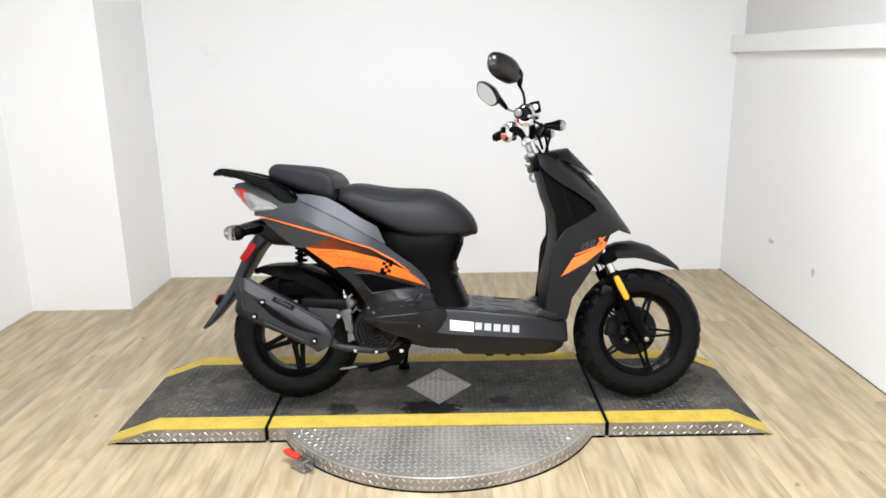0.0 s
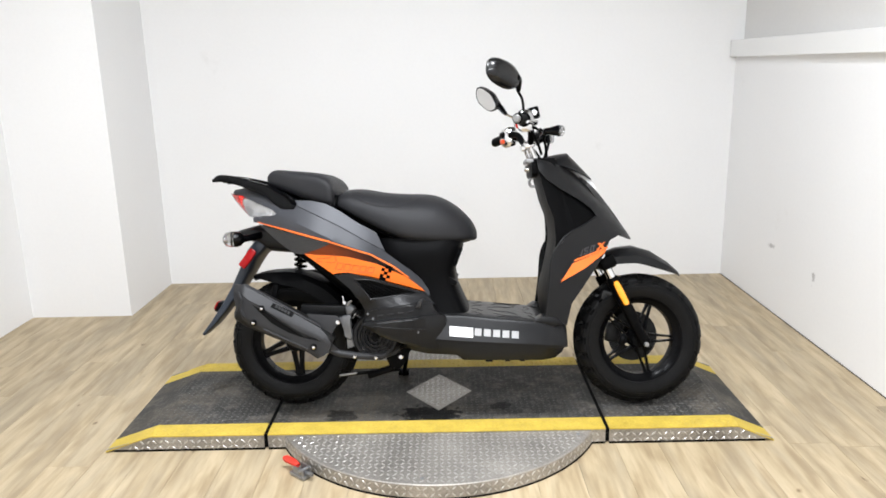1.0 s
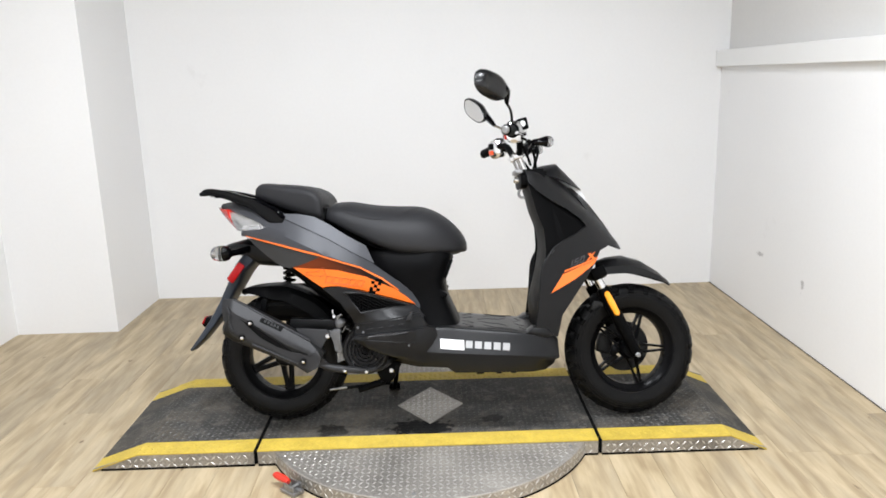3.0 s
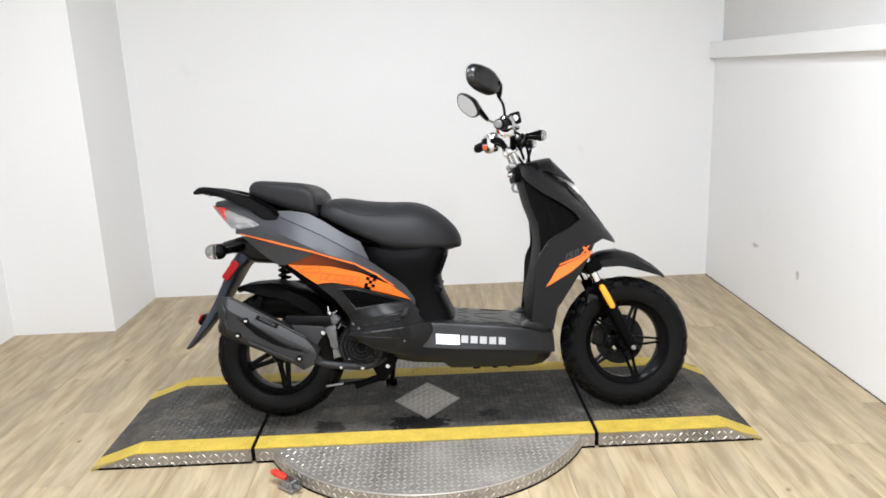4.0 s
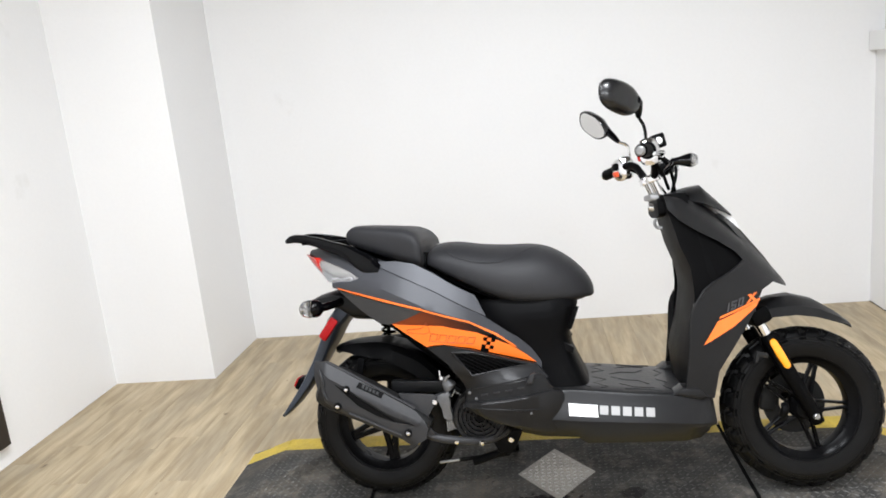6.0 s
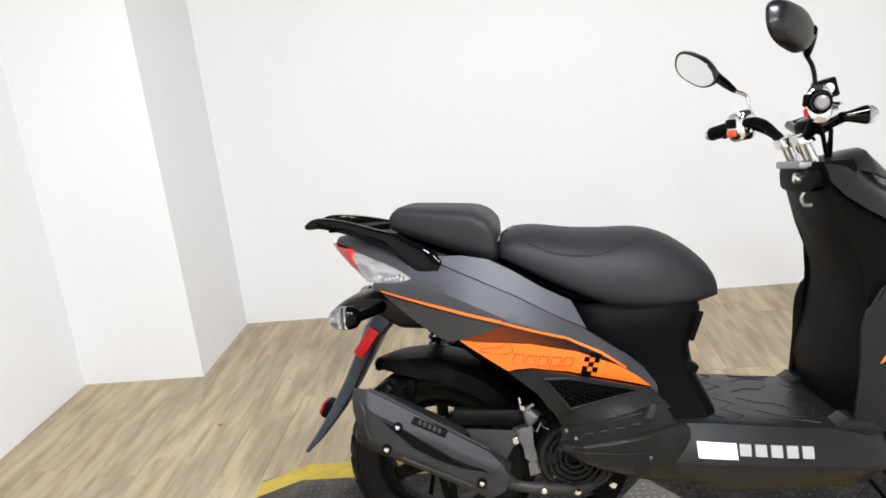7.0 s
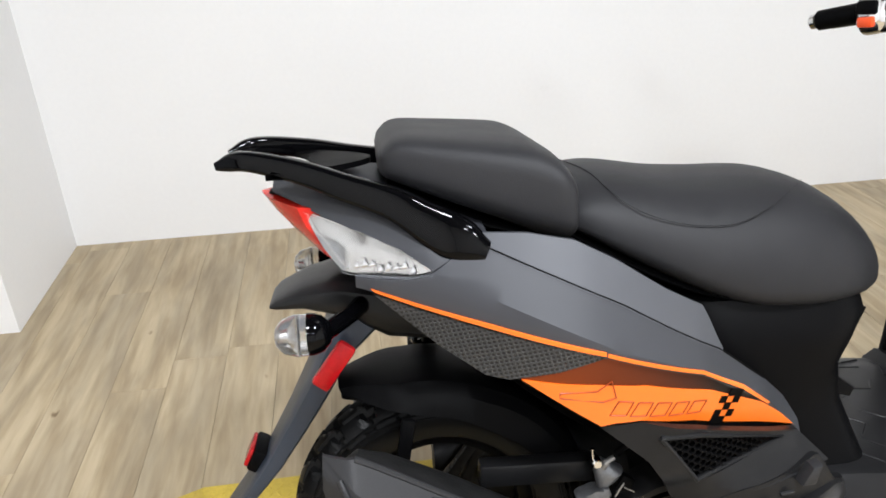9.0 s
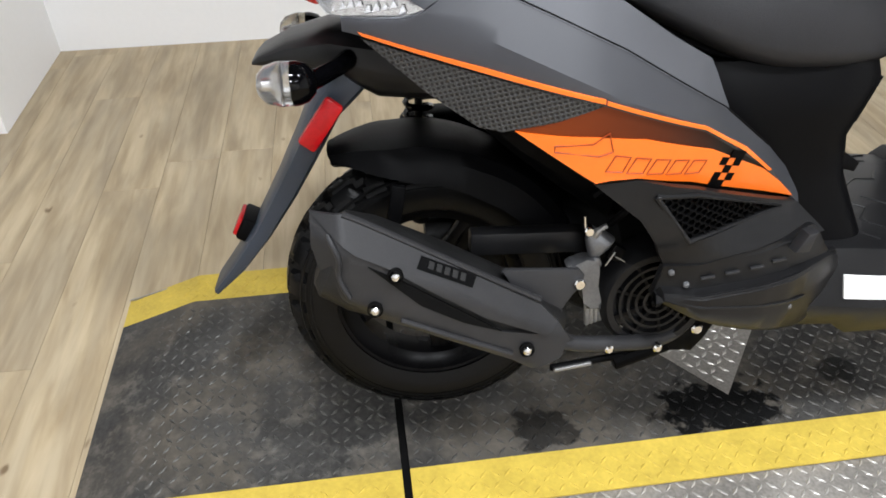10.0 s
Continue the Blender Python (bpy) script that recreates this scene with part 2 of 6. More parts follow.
M_PAINT = material("graphite_satin_paint", (0.036, 0.0375, 0.043), 0.46, 0.2, 0.1, 8, 0.03, 1200, spec=0.4)
M_PAINT2 = material("light_graphite_satin_paint", (0.060, 0.0625, 0.071), 0.48, 0.2, 0.08, 8, 0.03, 1200)
M_GLOSS = material("gloss_black_enamel", (0.0012, 0.0012, 0.0015), 0.04, 0, 0.1, 10, 0.0, spec=0.14)
M_SEAT = material("black_seat_vinyl", (0.0165, 0.0165, 0.018), 0.5, 0, 0.2, 9, 0.3, 750, spec=0.2)
M_RUBBER = material("tyre_rubber", (0.0036, 0.0036, 0.0038), 0.38, 0, 0.25, 16, 0.15, 300, spec=0.13)
M_RIM = material("black_cast_rim", (0.003, 0.003, 0.0034), 0.28, 0.0, 0.12, 16, 0.03, spec=0.06)
M_ORANGE = material("orange_paint", (0.88, 0.162, 0.012), 0.34, 0, 0.05, 10, 0.0, coat=0.3)
M_BURNT = material("burnt_orange_ink", (0.26, 0.035, 0.005), 0.4, 0, 0.05, 20, 0)
M_FADE = fade_material()
M_DOT = dotted_material()
M_CHROME = material("chrome", (0.68, 0.68, 0.69), 0.08, 1.0, 0.04, 30, 0.0)
M_ALU = material("cast_aluminium", (0.29, 0.29, 0.29), 0.42, 0.8, 0.25, 30, 0.25, 260)
M_ENGINE = material("dark_engine_casting", (0.012, 0.012, 0.012), 0.5, 0.2, 0.3, 30, 0.3, 220, spec=0.25)
M_EXH = material("grey_heat_shield_coating", (0.026, 0.026, 0.0275), 0.42, 0.15, 0.2, 12, 0.12, 500, spec=0.22)
M_CLEAR = glass("clear_lens", (0.95, 0.96, 0.98))
M_REFL = material("lamp_reflector", (0.52, 0.507, 0.486), 0.22, 1.0, 0.10, 40, 0.03, 70)
M_FROST = material("clear_indicator_lens", (0.80, 0.81, 0.83), 0.05, 0, 0.05, 40, 0.25, 130, transmit=0.95)
M_SWITCH = material("orange_red_switch", (0.80, 0.085, 0.02), 0.35, 0, 0.05, 20, 0)
M_CARB = material("grey_cast_zinc", (0.14, 0.143, 0.15), 0.45, 0.6, 0.25, 30, 0.2, 260)
M_RED = material("red_lens", (0.52, 0.015, 0.008), 0.2, 0, 0.25, 60, 0.2, 240, spec=0.25)
M_REDREF = material("dark_red_reflector", (0.34, 0.005, 0.007), 0.2, 0, 0.2, 60, 0.15, 240, spec=0.25)
M_BACKING = material("satin_black_housing", (0.006, 0.006, 0.0062), 0.26, 0, 0.15, 20, 0.05, 400, spec=0.4)
M_PALE = material("pale_clear_lens", (0.74, 0.75, 0.77), 0.12, 0, 0.06, 40, 0.05, 160, coat=0.4)
M_AMBER = material("amber_reflector", (0.95, 0.33, 0.01), 0.18, 0, 0.1, 60, 0.2, 260, coat=0.5)
M_WHITE = material("white_sticker", (0.84, 0.84, 0.83), 0.45, 0, 0.02, 20, 0)
M_LETTER = material("silver_lettering", (0.30, 0.30, 0.298), 0.4, 0.1, 0.05, 20, 0)
M_GREY = material("grey_lettering", (0.060, 0.060, 0.064), 0.4, 0.0, 0.05, 20, 0, spec=0.2)
M_BLUEGREY = material("blue_grey_plastic", (0.022, 0.029, 0.042), 0.40, 0, 0.1, 12, 0.08, 600, spec=0.35)
M_MIRROR = material("mirror_glass", (0.9, 0.9, 0.9), 0.02, 1.0, 0.0, 10, 0.0)
M_REDGRIP = material("red_vinyl_grip", (0.65, 0.035, 0.02), 0.35, 0, 0.12, 40, 0.05)
M_BAKED = material("dark_brown_frame_timber", (0.022, 0.016, 0.012), 0.5, 0, 0.4, 20, 0.3, 120, stretch=(1, 1, 0.2))
M_MESH = material("galvanised_mesh", (0.66, 0.68, 0.72), 0.4, 0.6, 0.1, 60, 0.0)
M_BACK = material("pale_blue_backing", (0.80, 0.83, 0.88), 0.6, 0, 0.04, 10, 0.0)
M_LAMP = material("lamp_diffuser", (1.0, 0.98, 0.95), 0.5, 0, 0.0, 10, 0.0, emit=4.0)


# ---- mesh helpers ----
def link(name, bm, mat, smooth=True, sharp=35):
    bmesh.ops.recalc_face_normals(bm, faces=bm.faces)
    for f in bm.faces:
        f.smooth = smooth
    if smooth:
        for e in bm.edges:
            if len(e.link_faces) == 2 and e.calc_face_angle(0) > radians(sharp):
                e.smooth = False
    me = bpy.data.meshes.new(name)
    bm.to_mesh(me)
    bm.free()
    me.materials.append(mat)
    return new(name, me)


STANCE = {"m": None}


def part(name, bm, mat, parent, label="", smooth=True, sharp=35):
    if STANCE["m"] is not None:
        bmesh.ops.transform(bm, matrix=STANCE["m"], verts=bm.verts)
    ob = link(name, bm, mat, smooth, sharp)
    ob.parent = parent
    if label:
        ob["label"] = label
    return ob


def thing(name, label, category, m=None, kind=""):
    ob = new(name)
    ob.empty_display_size = 0.1
    if m is not None:
        ob.matrix_world = m
    return tagged(ob, label, category, kind=kind)


def box(bm, c, s, rot=(0, 0, 0), bevel=0.0):
    d = bmesh.ops.create_cube(bm, size=1)
    bmesh.ops.transform(bm, verts=d["verts"], matrix=pose(*c, *rot) @ Matrix.Diagonal((*s, 1)))
    if bevel:
        es = list({e for v in d["verts"] for e in v.link_edges})
        bmesh.ops.bevel(bm, geom=es, offset=bevel, segments=2, affect="EDGES", profile=0.5)


def rings_to(bm, rings, closed=True, caps=True):
    vs = [[bm.verts.new(p) for p in ring] for ring in rings]
    k = len(rings[0])
    for a, b in zip(vs, vs[1:]):
        for i in range(k if closed else k - 1):
            j = (i + 1) % k
            bm.faces.new((a[i], a[j], b[j], b[i]))
    if caps:
        bm.faces.new(vs[0][::-1])
        bm.faces.new(vs[-1])
    return vs


def tube(bm, pts, r, n=10, caps=True, flat=1.0):
    """A round bar along a line of points; r: one radius or one a point."""
    pts = [Vector(p) for p in pts]
    rs = r if isinstance(r, (list, tuple)) else [r] * len(pts)
    side = None
    rings = []
    for i, p in enumerate(pts):
        d = (pts[min(i + 1, len(pts) - 1)] - pts[max(i - 1, 0)]).normalized()
        if side is None:
            side = d.orthogonal().normalized()
        side = (side - d * side.dot(d)).normalized()
        up = d.cross(side)
        rings.append([p + (side * math.cos(a) + up * flat * math.sin(a)) * rs[i] for a in (2 * math.pi * k / n for k in range(n))])
    rings_to(bm, rings, True, caps)


def curve_pts(pts, n=8):
    """Catmull-Rom points through pts."""
    p = [Vector(v) for v in pts]
    p = [2 * p[0] - p[1]] + p + [2 * p[-1] - p[-2]]
    out = []
    for i in range(1, len(p) - 2):
        for k in range(n):
            t = k / n
            a, b, c, d = p[i - 1], p[i], p[i + 1], p[i + 2]
            out.append(0.5 * (2 * b + (c - a) * t + (2 * a - 5 * b + 4 * c - d) * t * t + (3 * b - a - 3 * c + d) * t ** 3))
    out.append(p[-2])
    return out


def lathe(bm, prof, c, n=48, axis="y", a0=0.0, a1=360.0):
    """Turns a profile of (radius, offset along the axis) round the axis at c."""
    full = a1 - a0 >= 360
    steps = n if full else n + 1
    rings = []
    for r, o in prof:
        ring = []
        for k in range(steps):
            a = radians(a0 + (a1 - a0) * k / n)
            u, v = r * math.cos(a), r * math.sin(a)
            q = {"y": (u, o, v), "x": (o, u, v), "z": (u, v, o)}[axis]
            ring.append(Vector(c) + Vector(q))
        rings.append(ring)
    rings_to(bm, rings, full, False)


def cyl(bm, a, b, r, n=20, bevel=0.0):
    if bevel:
        a, b = Vector(a), Vector(b)
        d = (b - a).normalized() * bevel
        tube(bm, [a, a + d, b - d, b], [r - bevel, r, r, r - bevel], n)
    else:
        tube(bm, [a, b], r, n)


def interp(x, table):
    if x <= table[0][0]:
        return table[0][1]
    for (x0, y0), (x1, y1) in zip(table, table[1:]):
        if x <= x1:
            return y0 + (y1 - y0) * (x - x0) / (x1 - x0)
    return table[-1][1]


def smooth_interp(x, table):
    return (interp(x - 0.02, table) + 2 * interp(x, table) + interp(x + 0.02, table)) / 4


def skin(bm, polys, width, thick=0.004, side=-1, step=0.03, lift=0.0):
    """Sheet over outlines in the side view (x, z), bulged to the half width width(x, z) on one side."""
    t = bmesh.new()
    for poly in polys:
        t.faces.new([t.verts.new((x, 0, z)) for x, z in poly])
    bmesh.ops.remove_doubles(t, verts=t.verts, dist=0.0005)
    bmesh.ops.triangulate(t, faces=t.faces)
    for _ in range(6):
        es = [e for e in t.edges if e.calc_length() > step]
        if not es:
            break
        bmesh.ops.subdivide_edges(t, edges=es, cuts=1)
        bmesh.ops.triangulate(t, faces=t.faces)
    top, low = {}, {}
    for v in t.verts:
        w = width(v.co.x, v.co.z) + lift
        top[v] = bm.verts.new((v.co.x, side * w, v.co.z))
        low[v] = bm.verts.new((v.co.x, side * (w - thick), v.co.z))
    for f in t.faces:
        bm.faces.new([top[v] for v in f.verts])
        bm.faces.new([low[v] for v in reversed(f.verts)])
    for e in t.edges:
        if len(e.link_faces) == 1:
            a, b = e.verts
            bm.faces.new((top[a], top[b], low[b], low[a]))
    t.free()


def prism(bm, outline, y0, y1, bevel=0.0):
    a = [bm.verts.new((x, y0, z)) for x, z in outline]
    b = [bm.verts.new((x, y1, z)) for x, z in outline]
    fs = [bm.faces.new(a), bm.faces.new(b[::-1])]
    k = len(a)
    for i in range(k):
        fs.append(bm.faces.new((a[i], b[i], b[(i + 1) % k], a[(i + 1) % k])))
    if bevel:
        bmesh.ops.bevel(bm, geom=list({e for f in fs[:2] for e in f.edges}), offset=bevel, segments=2, affect="EDGES", profile=0.5)


def hoop(n, rx, rz, power=2.0, c=(0, 0)):
    """Points of a superellipse."""
    out = []
    for k in range(n):
        a = 2 * math.pi * k / n
        ca, sa = math.cos(a), math.sin(a)
        out.append((c[0] + rx * math.copysign(abs(ca) ** (2 / power), ca), c[1] + rz * math.copysign(abs(sa) ** (2 / power), sa)))
    return out


# ---- room ----
XL, XR, YB, YF = -1.715, 2.316, 1.883, -4.2


def wall(name, c, s, mat, label):
    bm = bmesh.new()
    box(bm, c, s)
    return tagged(link(name, bm, mat, False), label, "wall", kind="structure")


wall("wall_north", ((XL + XR) / 2, YB + 0.06, CEIL / 2), (XR - XL + 0.24, 0.12, CEIL), M_WALL, "plain white painted plaster wall behind the scooter")
wall("wall_south", ((XL + XR) / 2, YF - 0.06, CEIL / 2), (XR - XL + 0.24, 0.12, CEIL), M_WALL, "plain white painted plaster wall")
wall("wall_east", (XR + 0.06, (YB + YF) / 2, 0.665), (0.12, YB - YF, 1.33), M_WALL, "white painted lower wall under a ledge")
wall("wall_east_upper", (XR + 0.10, (YB + YF) / 2, (1.33 + CEIL) / 2), (0.12, YB - YF, CEIL - 1.33), M_UPPER, "painted upper wall above the ledge, greyed to hold its shade")
# west wall with an opening for the mesh panel
WY0, WY1, WZ0, WZ1 = -0.62, 0.37, 0.15, 1.12
wall("wall_west", (XL - 0.06, (WY1 + YB) / 2, CEIL / 2), (0.12, YB - WY1, CEIL), M_WALL, "white painted wall beside a mesh panel")
wall("wall_west_front", (XL - 0.06, (WY0 + YF) / 2, CEIL / 2), (0.12, WY0 - YF, CEIL), M_WALL, "white painted wall beside a mesh panel")
wall("wall_west_low", (XL - 0.06, (WY0 + WY1) / 2, WZ0 / 2), (0.12, WY1 - WY0, WZ0), M_WALL, "white painted wall under a mesh panel")
wall("wall_west_high", (XL - 0.06, (WY0 + WY1) / 2, (WZ1 + CEIL) / 2), (0.12, WY1 - WY0, CEIL - WZ1), M_WALL, "white painted wall over a mesh panel")
wall("wall_column", ((XL - 1.166) / 2, (1.268 + YB) / 2, CEIL / 2), (-1.166 - XL, YB - 1.268, CEIL), M_WALL, "white painted boxed column in the wall corner")
bm = bmesh.new()
box(bm, ((XL + XR) / 2, (YB + YF) / 2, CEIL + 0.05), (XR - XL + 0.4, YB - YF + 0.3, 0.1))
tagged(link("ceiling", bm, M_CEIL, False), "plain dark grey painted ceiling", "ceiling", kind="structure")
bm = bmesh.new()
box(bm, (XR + 0.0, (YB + YF) / 2, 1.375), (0.075, YB - YF - 0.004, 0.095), bevel=0.004)
tagged(link("trim_ledge", bm, M_TRIM, False), "white painted timber ledge along the wall", "ledge", kind="structure")
# low dark strip in place of the shadow gap where floor meets wall
bm = bmesh.new()
box(bm, (XR - 0.002, (YB + YF) / 2, 0.0015), (0.004, YB - YF - 0.004, 0.003))
tagged(link("trim_shadow_gap", bm, M_BAKED, False), "thin dark strip for the shadow gap between floor and wall", "trim", kind="structure")

for lx, ly, watts in LAMPS:
    light = thing("ceiling_light", "white square ceiling light with a lit diffuser", "light", pose(lx, ly, CEIL))
    light["group"] = "ceiling lights"
    bm = bmesh.new()
    box(bm, (0, 0, -0.03), (0.38, 0.34, 0.058), bevel=0.006)
    part("frame", bm, M_TRIM, light, smooth=False)
    bm = bmesh.new()
    box(bm, (0, 0, -0.066), (0.3, 0.26, 0.012), bevel=0.003)
    part("diffuser", bm, M_LAMP, light, smooth=False)


def mesh_panel():
    panel = thing("mesh_panel", "dark timber frame with expanded metal mesh in the wall", "vent", pose(XL, 0, 0))
    y0, y1, z0, z1, w = WY0 - 0.05, 0.42, 0.095, 1.17, 0.062
    for c, s in (((0.012, y1 - w / 2, (z0 + z1) / 2), (0.05, w, z1 - z0)), ((0.012, y0 + w / 2, (z0 + z1) / 2), (0.05, w, z1 - z0)),
                 ((0.011, (y0 + y1) / 2, z0 + w / 2), (0.048, y1 - y0 - 2 * w, w)), ((0.011, (y0 + y1) / 2, z1 - w / 2), (0.048, y1 - y0 - 2 * w, w))):
        bm = bmesh.new()
        box(bm, c, s, bevel=0.004)
        part("frame_bar", bm, M_BAKED, panel, smooth=False)
    bm = bmesh.new()
    rows, cols = 52, 26
    dy, dz = (y1 - y0 - 2 * w) / cols, (z1 - z0 - 2 * w) / rows
    for i in range(rows):
        for j in range(cols):
            ya, za = y0 + w + (j + 0.5 * (i % 2)) * dy, z0 + w + i * dz
            if ya + dy > y1 - w + 0.001:
                continue
            a, b, c = Vector((-0.004, ya, za)), Vector((0.004, ya + dy / 2, za + dz)), Vector((-0.004, ya + dy, za))
            for p, q in ((a, b), (b, c)):
                u = (q - p).normalized()
                s = u.cross(Vector((1, 0, 0))) * 0.0024
                bm.faces.new([bm.verts.new(v) for v in (p - s, q - s, q + s, p + s)])
    bmesh.ops.solidify(bm, geom=bm.faces[:], thickness=0.003)
    part("mesh", bm, M_MESH, panel, "bright expanded metal mesh", smooth=False)
    bm = bmesh.new()
    box(bm, (-0.05, (WY0 + WY1) / 2, (WZ0 + WZ1) / 2), (0.01, WY1 - WY0 - 0.004, WZ1 - WZ0 - 0.004))
    part("backing", bm, M_BACK, panel, "pale backing sheet", smooth=False)


mesh_panel()


# ---- lift platform ----
PX0, PX1, G0, G1 = -0.638, 1.735, -0.064, 1.145
SL, SR = -0.475, 1.605
PY0, PY1, PH = -0.237, 0.418, 0.06
DX, DY = 0.548, 0.09
YW = 0.086


def lugs(bm, place, nx, ny, pitch, length=0.021, width=0.0062, high=0.0016, slot=0):
    """Raised lens-shaped bars of tread plate in alternating directions; place(u, v) gives point, right, ahead and up, or None."""
    for i in range(nx):
        for j in range(ny):
            got = place(i * pitch, j * pitch)
            if got is None:
                continue
            p, r, f, u = got
            a = radians(45 if (i + j) % 2 else -45)
            d = r * math.cos(a) + f * math.sin(a)
            s = u.cross(d)
            base = [p + d * length / 2, p + s * width / 2, p - d * length / 2, p - s * width / 2]
            top = [p + u * high + d * length * 0.28, p + u * high + s * width * 0.2, p + u * high - d * length * 0.28, p + u * high - s * width * 0.2]
            b = [bm.verts.new(v) for v in base]
            t = [bm.verts.new(v) for v in top]
            bm.faces.new(t).material_index = slot
            for k in range(4):
                bm.faces.new((b[k], b[(k + 1) % 4], t[(k + 1) % 4], t[k])).material_index = slot


X, Y, Z = Vector((1, 0, 0)), Vector((0, 1, 0)), Vector((0, 0, 1))


def deck_z(x):
    if x < SL:
        return PH * (x - PX0) / (SL - PX0)
    if x > SR:
        return PH * (PX1 - x) / (PX1 - SR)
    return PH


def deck_piece(parent, name, x0, x1):
    """A deck section: coated top with tread lugs, two yellow edges, steel tread side cheeks."""
    xs = sorted({x0, x1, *[x for x in (SL, SR) if x0 < x < x1]})
    bm = bmesh.new()
    for a, b in zip(xs, xs[1:]):
        za, zb = max(deck_z(a), 0.004), max(deck_z(b), 0.004)
        ring = lambda x, z: [(x, PY0 + YW, z - 0.004), (x, PY0 + YW, z), (x, PY1 - YW, z), (x, PY1 - YW, z - 0.004)]
        rings_to(bm, [ring(a, za), ring(b, zb)])

    def place(u, v):
        x, y = x0 + 0.016 + u, PY0 + YW + 0.014 + v
        if x > x1 - 0.012 or y > PY1 - YW - 0.01:
            return None
        if abs(x - DX) + 0.78 * abs(y - DY) < 0.142 and name == "centre_deck":
            return None
        s = (deck_z(x + 0.001) - deck_z(x - 0.001)) / 0.002
        return Vector((x, y, deck_z(x))), Vector((1, 0, s)).normalized(), Y, Vector((-s, 0, 1)).normalized()

    lugs(bm, place, 60, 24, 0.021, slot=1)
    part(name, bm, M_DECK, parent, "worn black coated tread plate", smooth=False).data.materials.append(M_LUG)
    for y0, y1, edge in ((PY0, PY0 + YW, PY0), (PY1 - YW, PY1, PY1)):
        bm = bmesh.new()
        for a, b in zip(xs, xs[1:]):
            za, zb = max(deck_z(a), 0.004), max(deck_z(b), 0.004)
            ring = lambda x, z: [(x, y0, z - 0.0035), (x, y0, z + 0.0006), (x, y1, z + 0.0006), (x, y1, z - 0.0035)]
            rings_to(bm, [ring(a, za), ring(b, zb)])

        def place_y(u, v):
            x, y = x0 + 0.016 + u, y0 + 0.014 + v
            if x > x1 - 0.012 or y > y1 - 0.01:
                return None
            s = (deck_z(x + 0.001) - deck_z(x - 0.001)) / 0.002
            return Vector((x, y, deck_z(x) + 0.0006)), Vector((1, 0, s)).normalized(), Y, Vector((-s, 0, 1)).normalized()

        lugs(bm, place_y, 60, 4, 0.021)
        part("edge_strip", bm, M_YELLOW, parent, "yellow painted safety edge", smooth=False)
        bm = bmesh.new()
        out = -1 if edge == PY0 else 1
        ya, yb = edge + 0.002 * -out, edge + 0.006 * -out
        lo = [(x, 0.009) for x in (x0, x1)]
        hi = [(x, max(deck_z(x) - 0.004, 0.010)) for x in reversed(xs)]
        prism(bm, lo + hi, min(ya, yb), max(ya, yb))

        def place_s(u, v):
            x, z = x0 + 0.02 + u, 0.014 + v
            if x > x1 - 0.015 or z > deck_z(x) - 0.012:
                return None
            return Vector((x, ya, z)), X, Z, Vector((0, out, 0))

        lugs(bm, place_s, 60, 3, 0.0225, slot=1)
        part("side_cheek", bm, M_STEEL, parent, "bright steel tread plate cheek", smooth=False).data.materials.append(M_BRIGHT)
        # shadow line under the cheek, built as a near-black strip
        bm = bmesh.new()
        box(bm, ((max(x0, PX0 + 0.03) + min(x1, PX1 - 0.03)) / 2, edge - out * 0.005, 0.0045), (min(x1, PX1 - 0.03) - max(x0, PX0 + 0.03), 0.004, 0.009))
        part("shadow_strip", bm, M_DARK, parent, "near-black strip standing in for the shadow line under the cheek", smooth=False)


lift = thing("lift_platform", "low motorcycle lift platform with worn black deck and yellow edges", "platform")
deck_piece(lift, "ramp_deck", PX0, G0 - 0.007)
deck_piece(lift, "centre_deck", G0 + 0.007, G1 - 0.007)
deck_piece(lift, "ramp_deck", G1 + 0.007, PX1)
bm = bmesh.new()
box(bm, ((SL + SR) / 2, (PY0 + PY1) / 2, 0.029), (SR - SL - 0.02, PY1 - PY0 - 0.03, 0.051))
part("base_frame", bm, M_DARK, lift, "black steel base in the gaps", smooth=False)
bm = bmesh.new()
d = 0.1285
rings_to(bm, [[(DX - d, DY, z), (DX, DY - d / 0.78, z), (DX + d, DY, z), (DX, DY + d / 0.78, z)] for z in (PH - 0.001, PH + 0.002)])


def place_d(u, v):
    p = Vector((DX, DY, PH + 0.002)) + Vector((u - 0.13, v - 0.168, 0))
    return (p, X, Y, Z) if abs(p.x - DX) + 0.78 * abs(p.y - DY) < d - 0.014 else None


lugs(bm, place_d, 13, 17, 0.021, 0.023, 0.0080, 0.0020, slot=1)
part("inset_plate", bm, M_STEEL, lift, "bare steel diamond-shaped tread plate", smooth=False).data.materials.append(M_BRIGHT)

disc = thing("turntable_disc", "round steel tread plate turntable under the lift platform", "turntable", pose(DX, 0.045, 0))
bm = bmesh.new()
R, DH = 0.610, 0.052
lathe(bm, [(0.0005, DH), (R - 0.003, DH), (R, DH - 0.003), (R, 0.006), (R - 0.004, 0.006)], (0, 0, 0), 120, "z")


def place_disc(u, v):
    p = Vector((u - R, v - R, DH))
    if p.xy.length > R - 0.016 or (p.y + 0.045 > PY0 - 0.004 and p.y + 0.045 < PY1 + 0.004):
        return None
    return p, X, Y, Z


lugs(bm, place_disc, 57, 57, 0.0215, slot=1)


def place_rim(u, v):
    a = u / R
    if a > 2 * math.pi or v > 0.03:
        return None
    o = Vector((math.cos(a), math.sin(a), 0))
    return o * R + Z * (0.016 + v), Vector((-o.y, o.x, 0)), Z, o


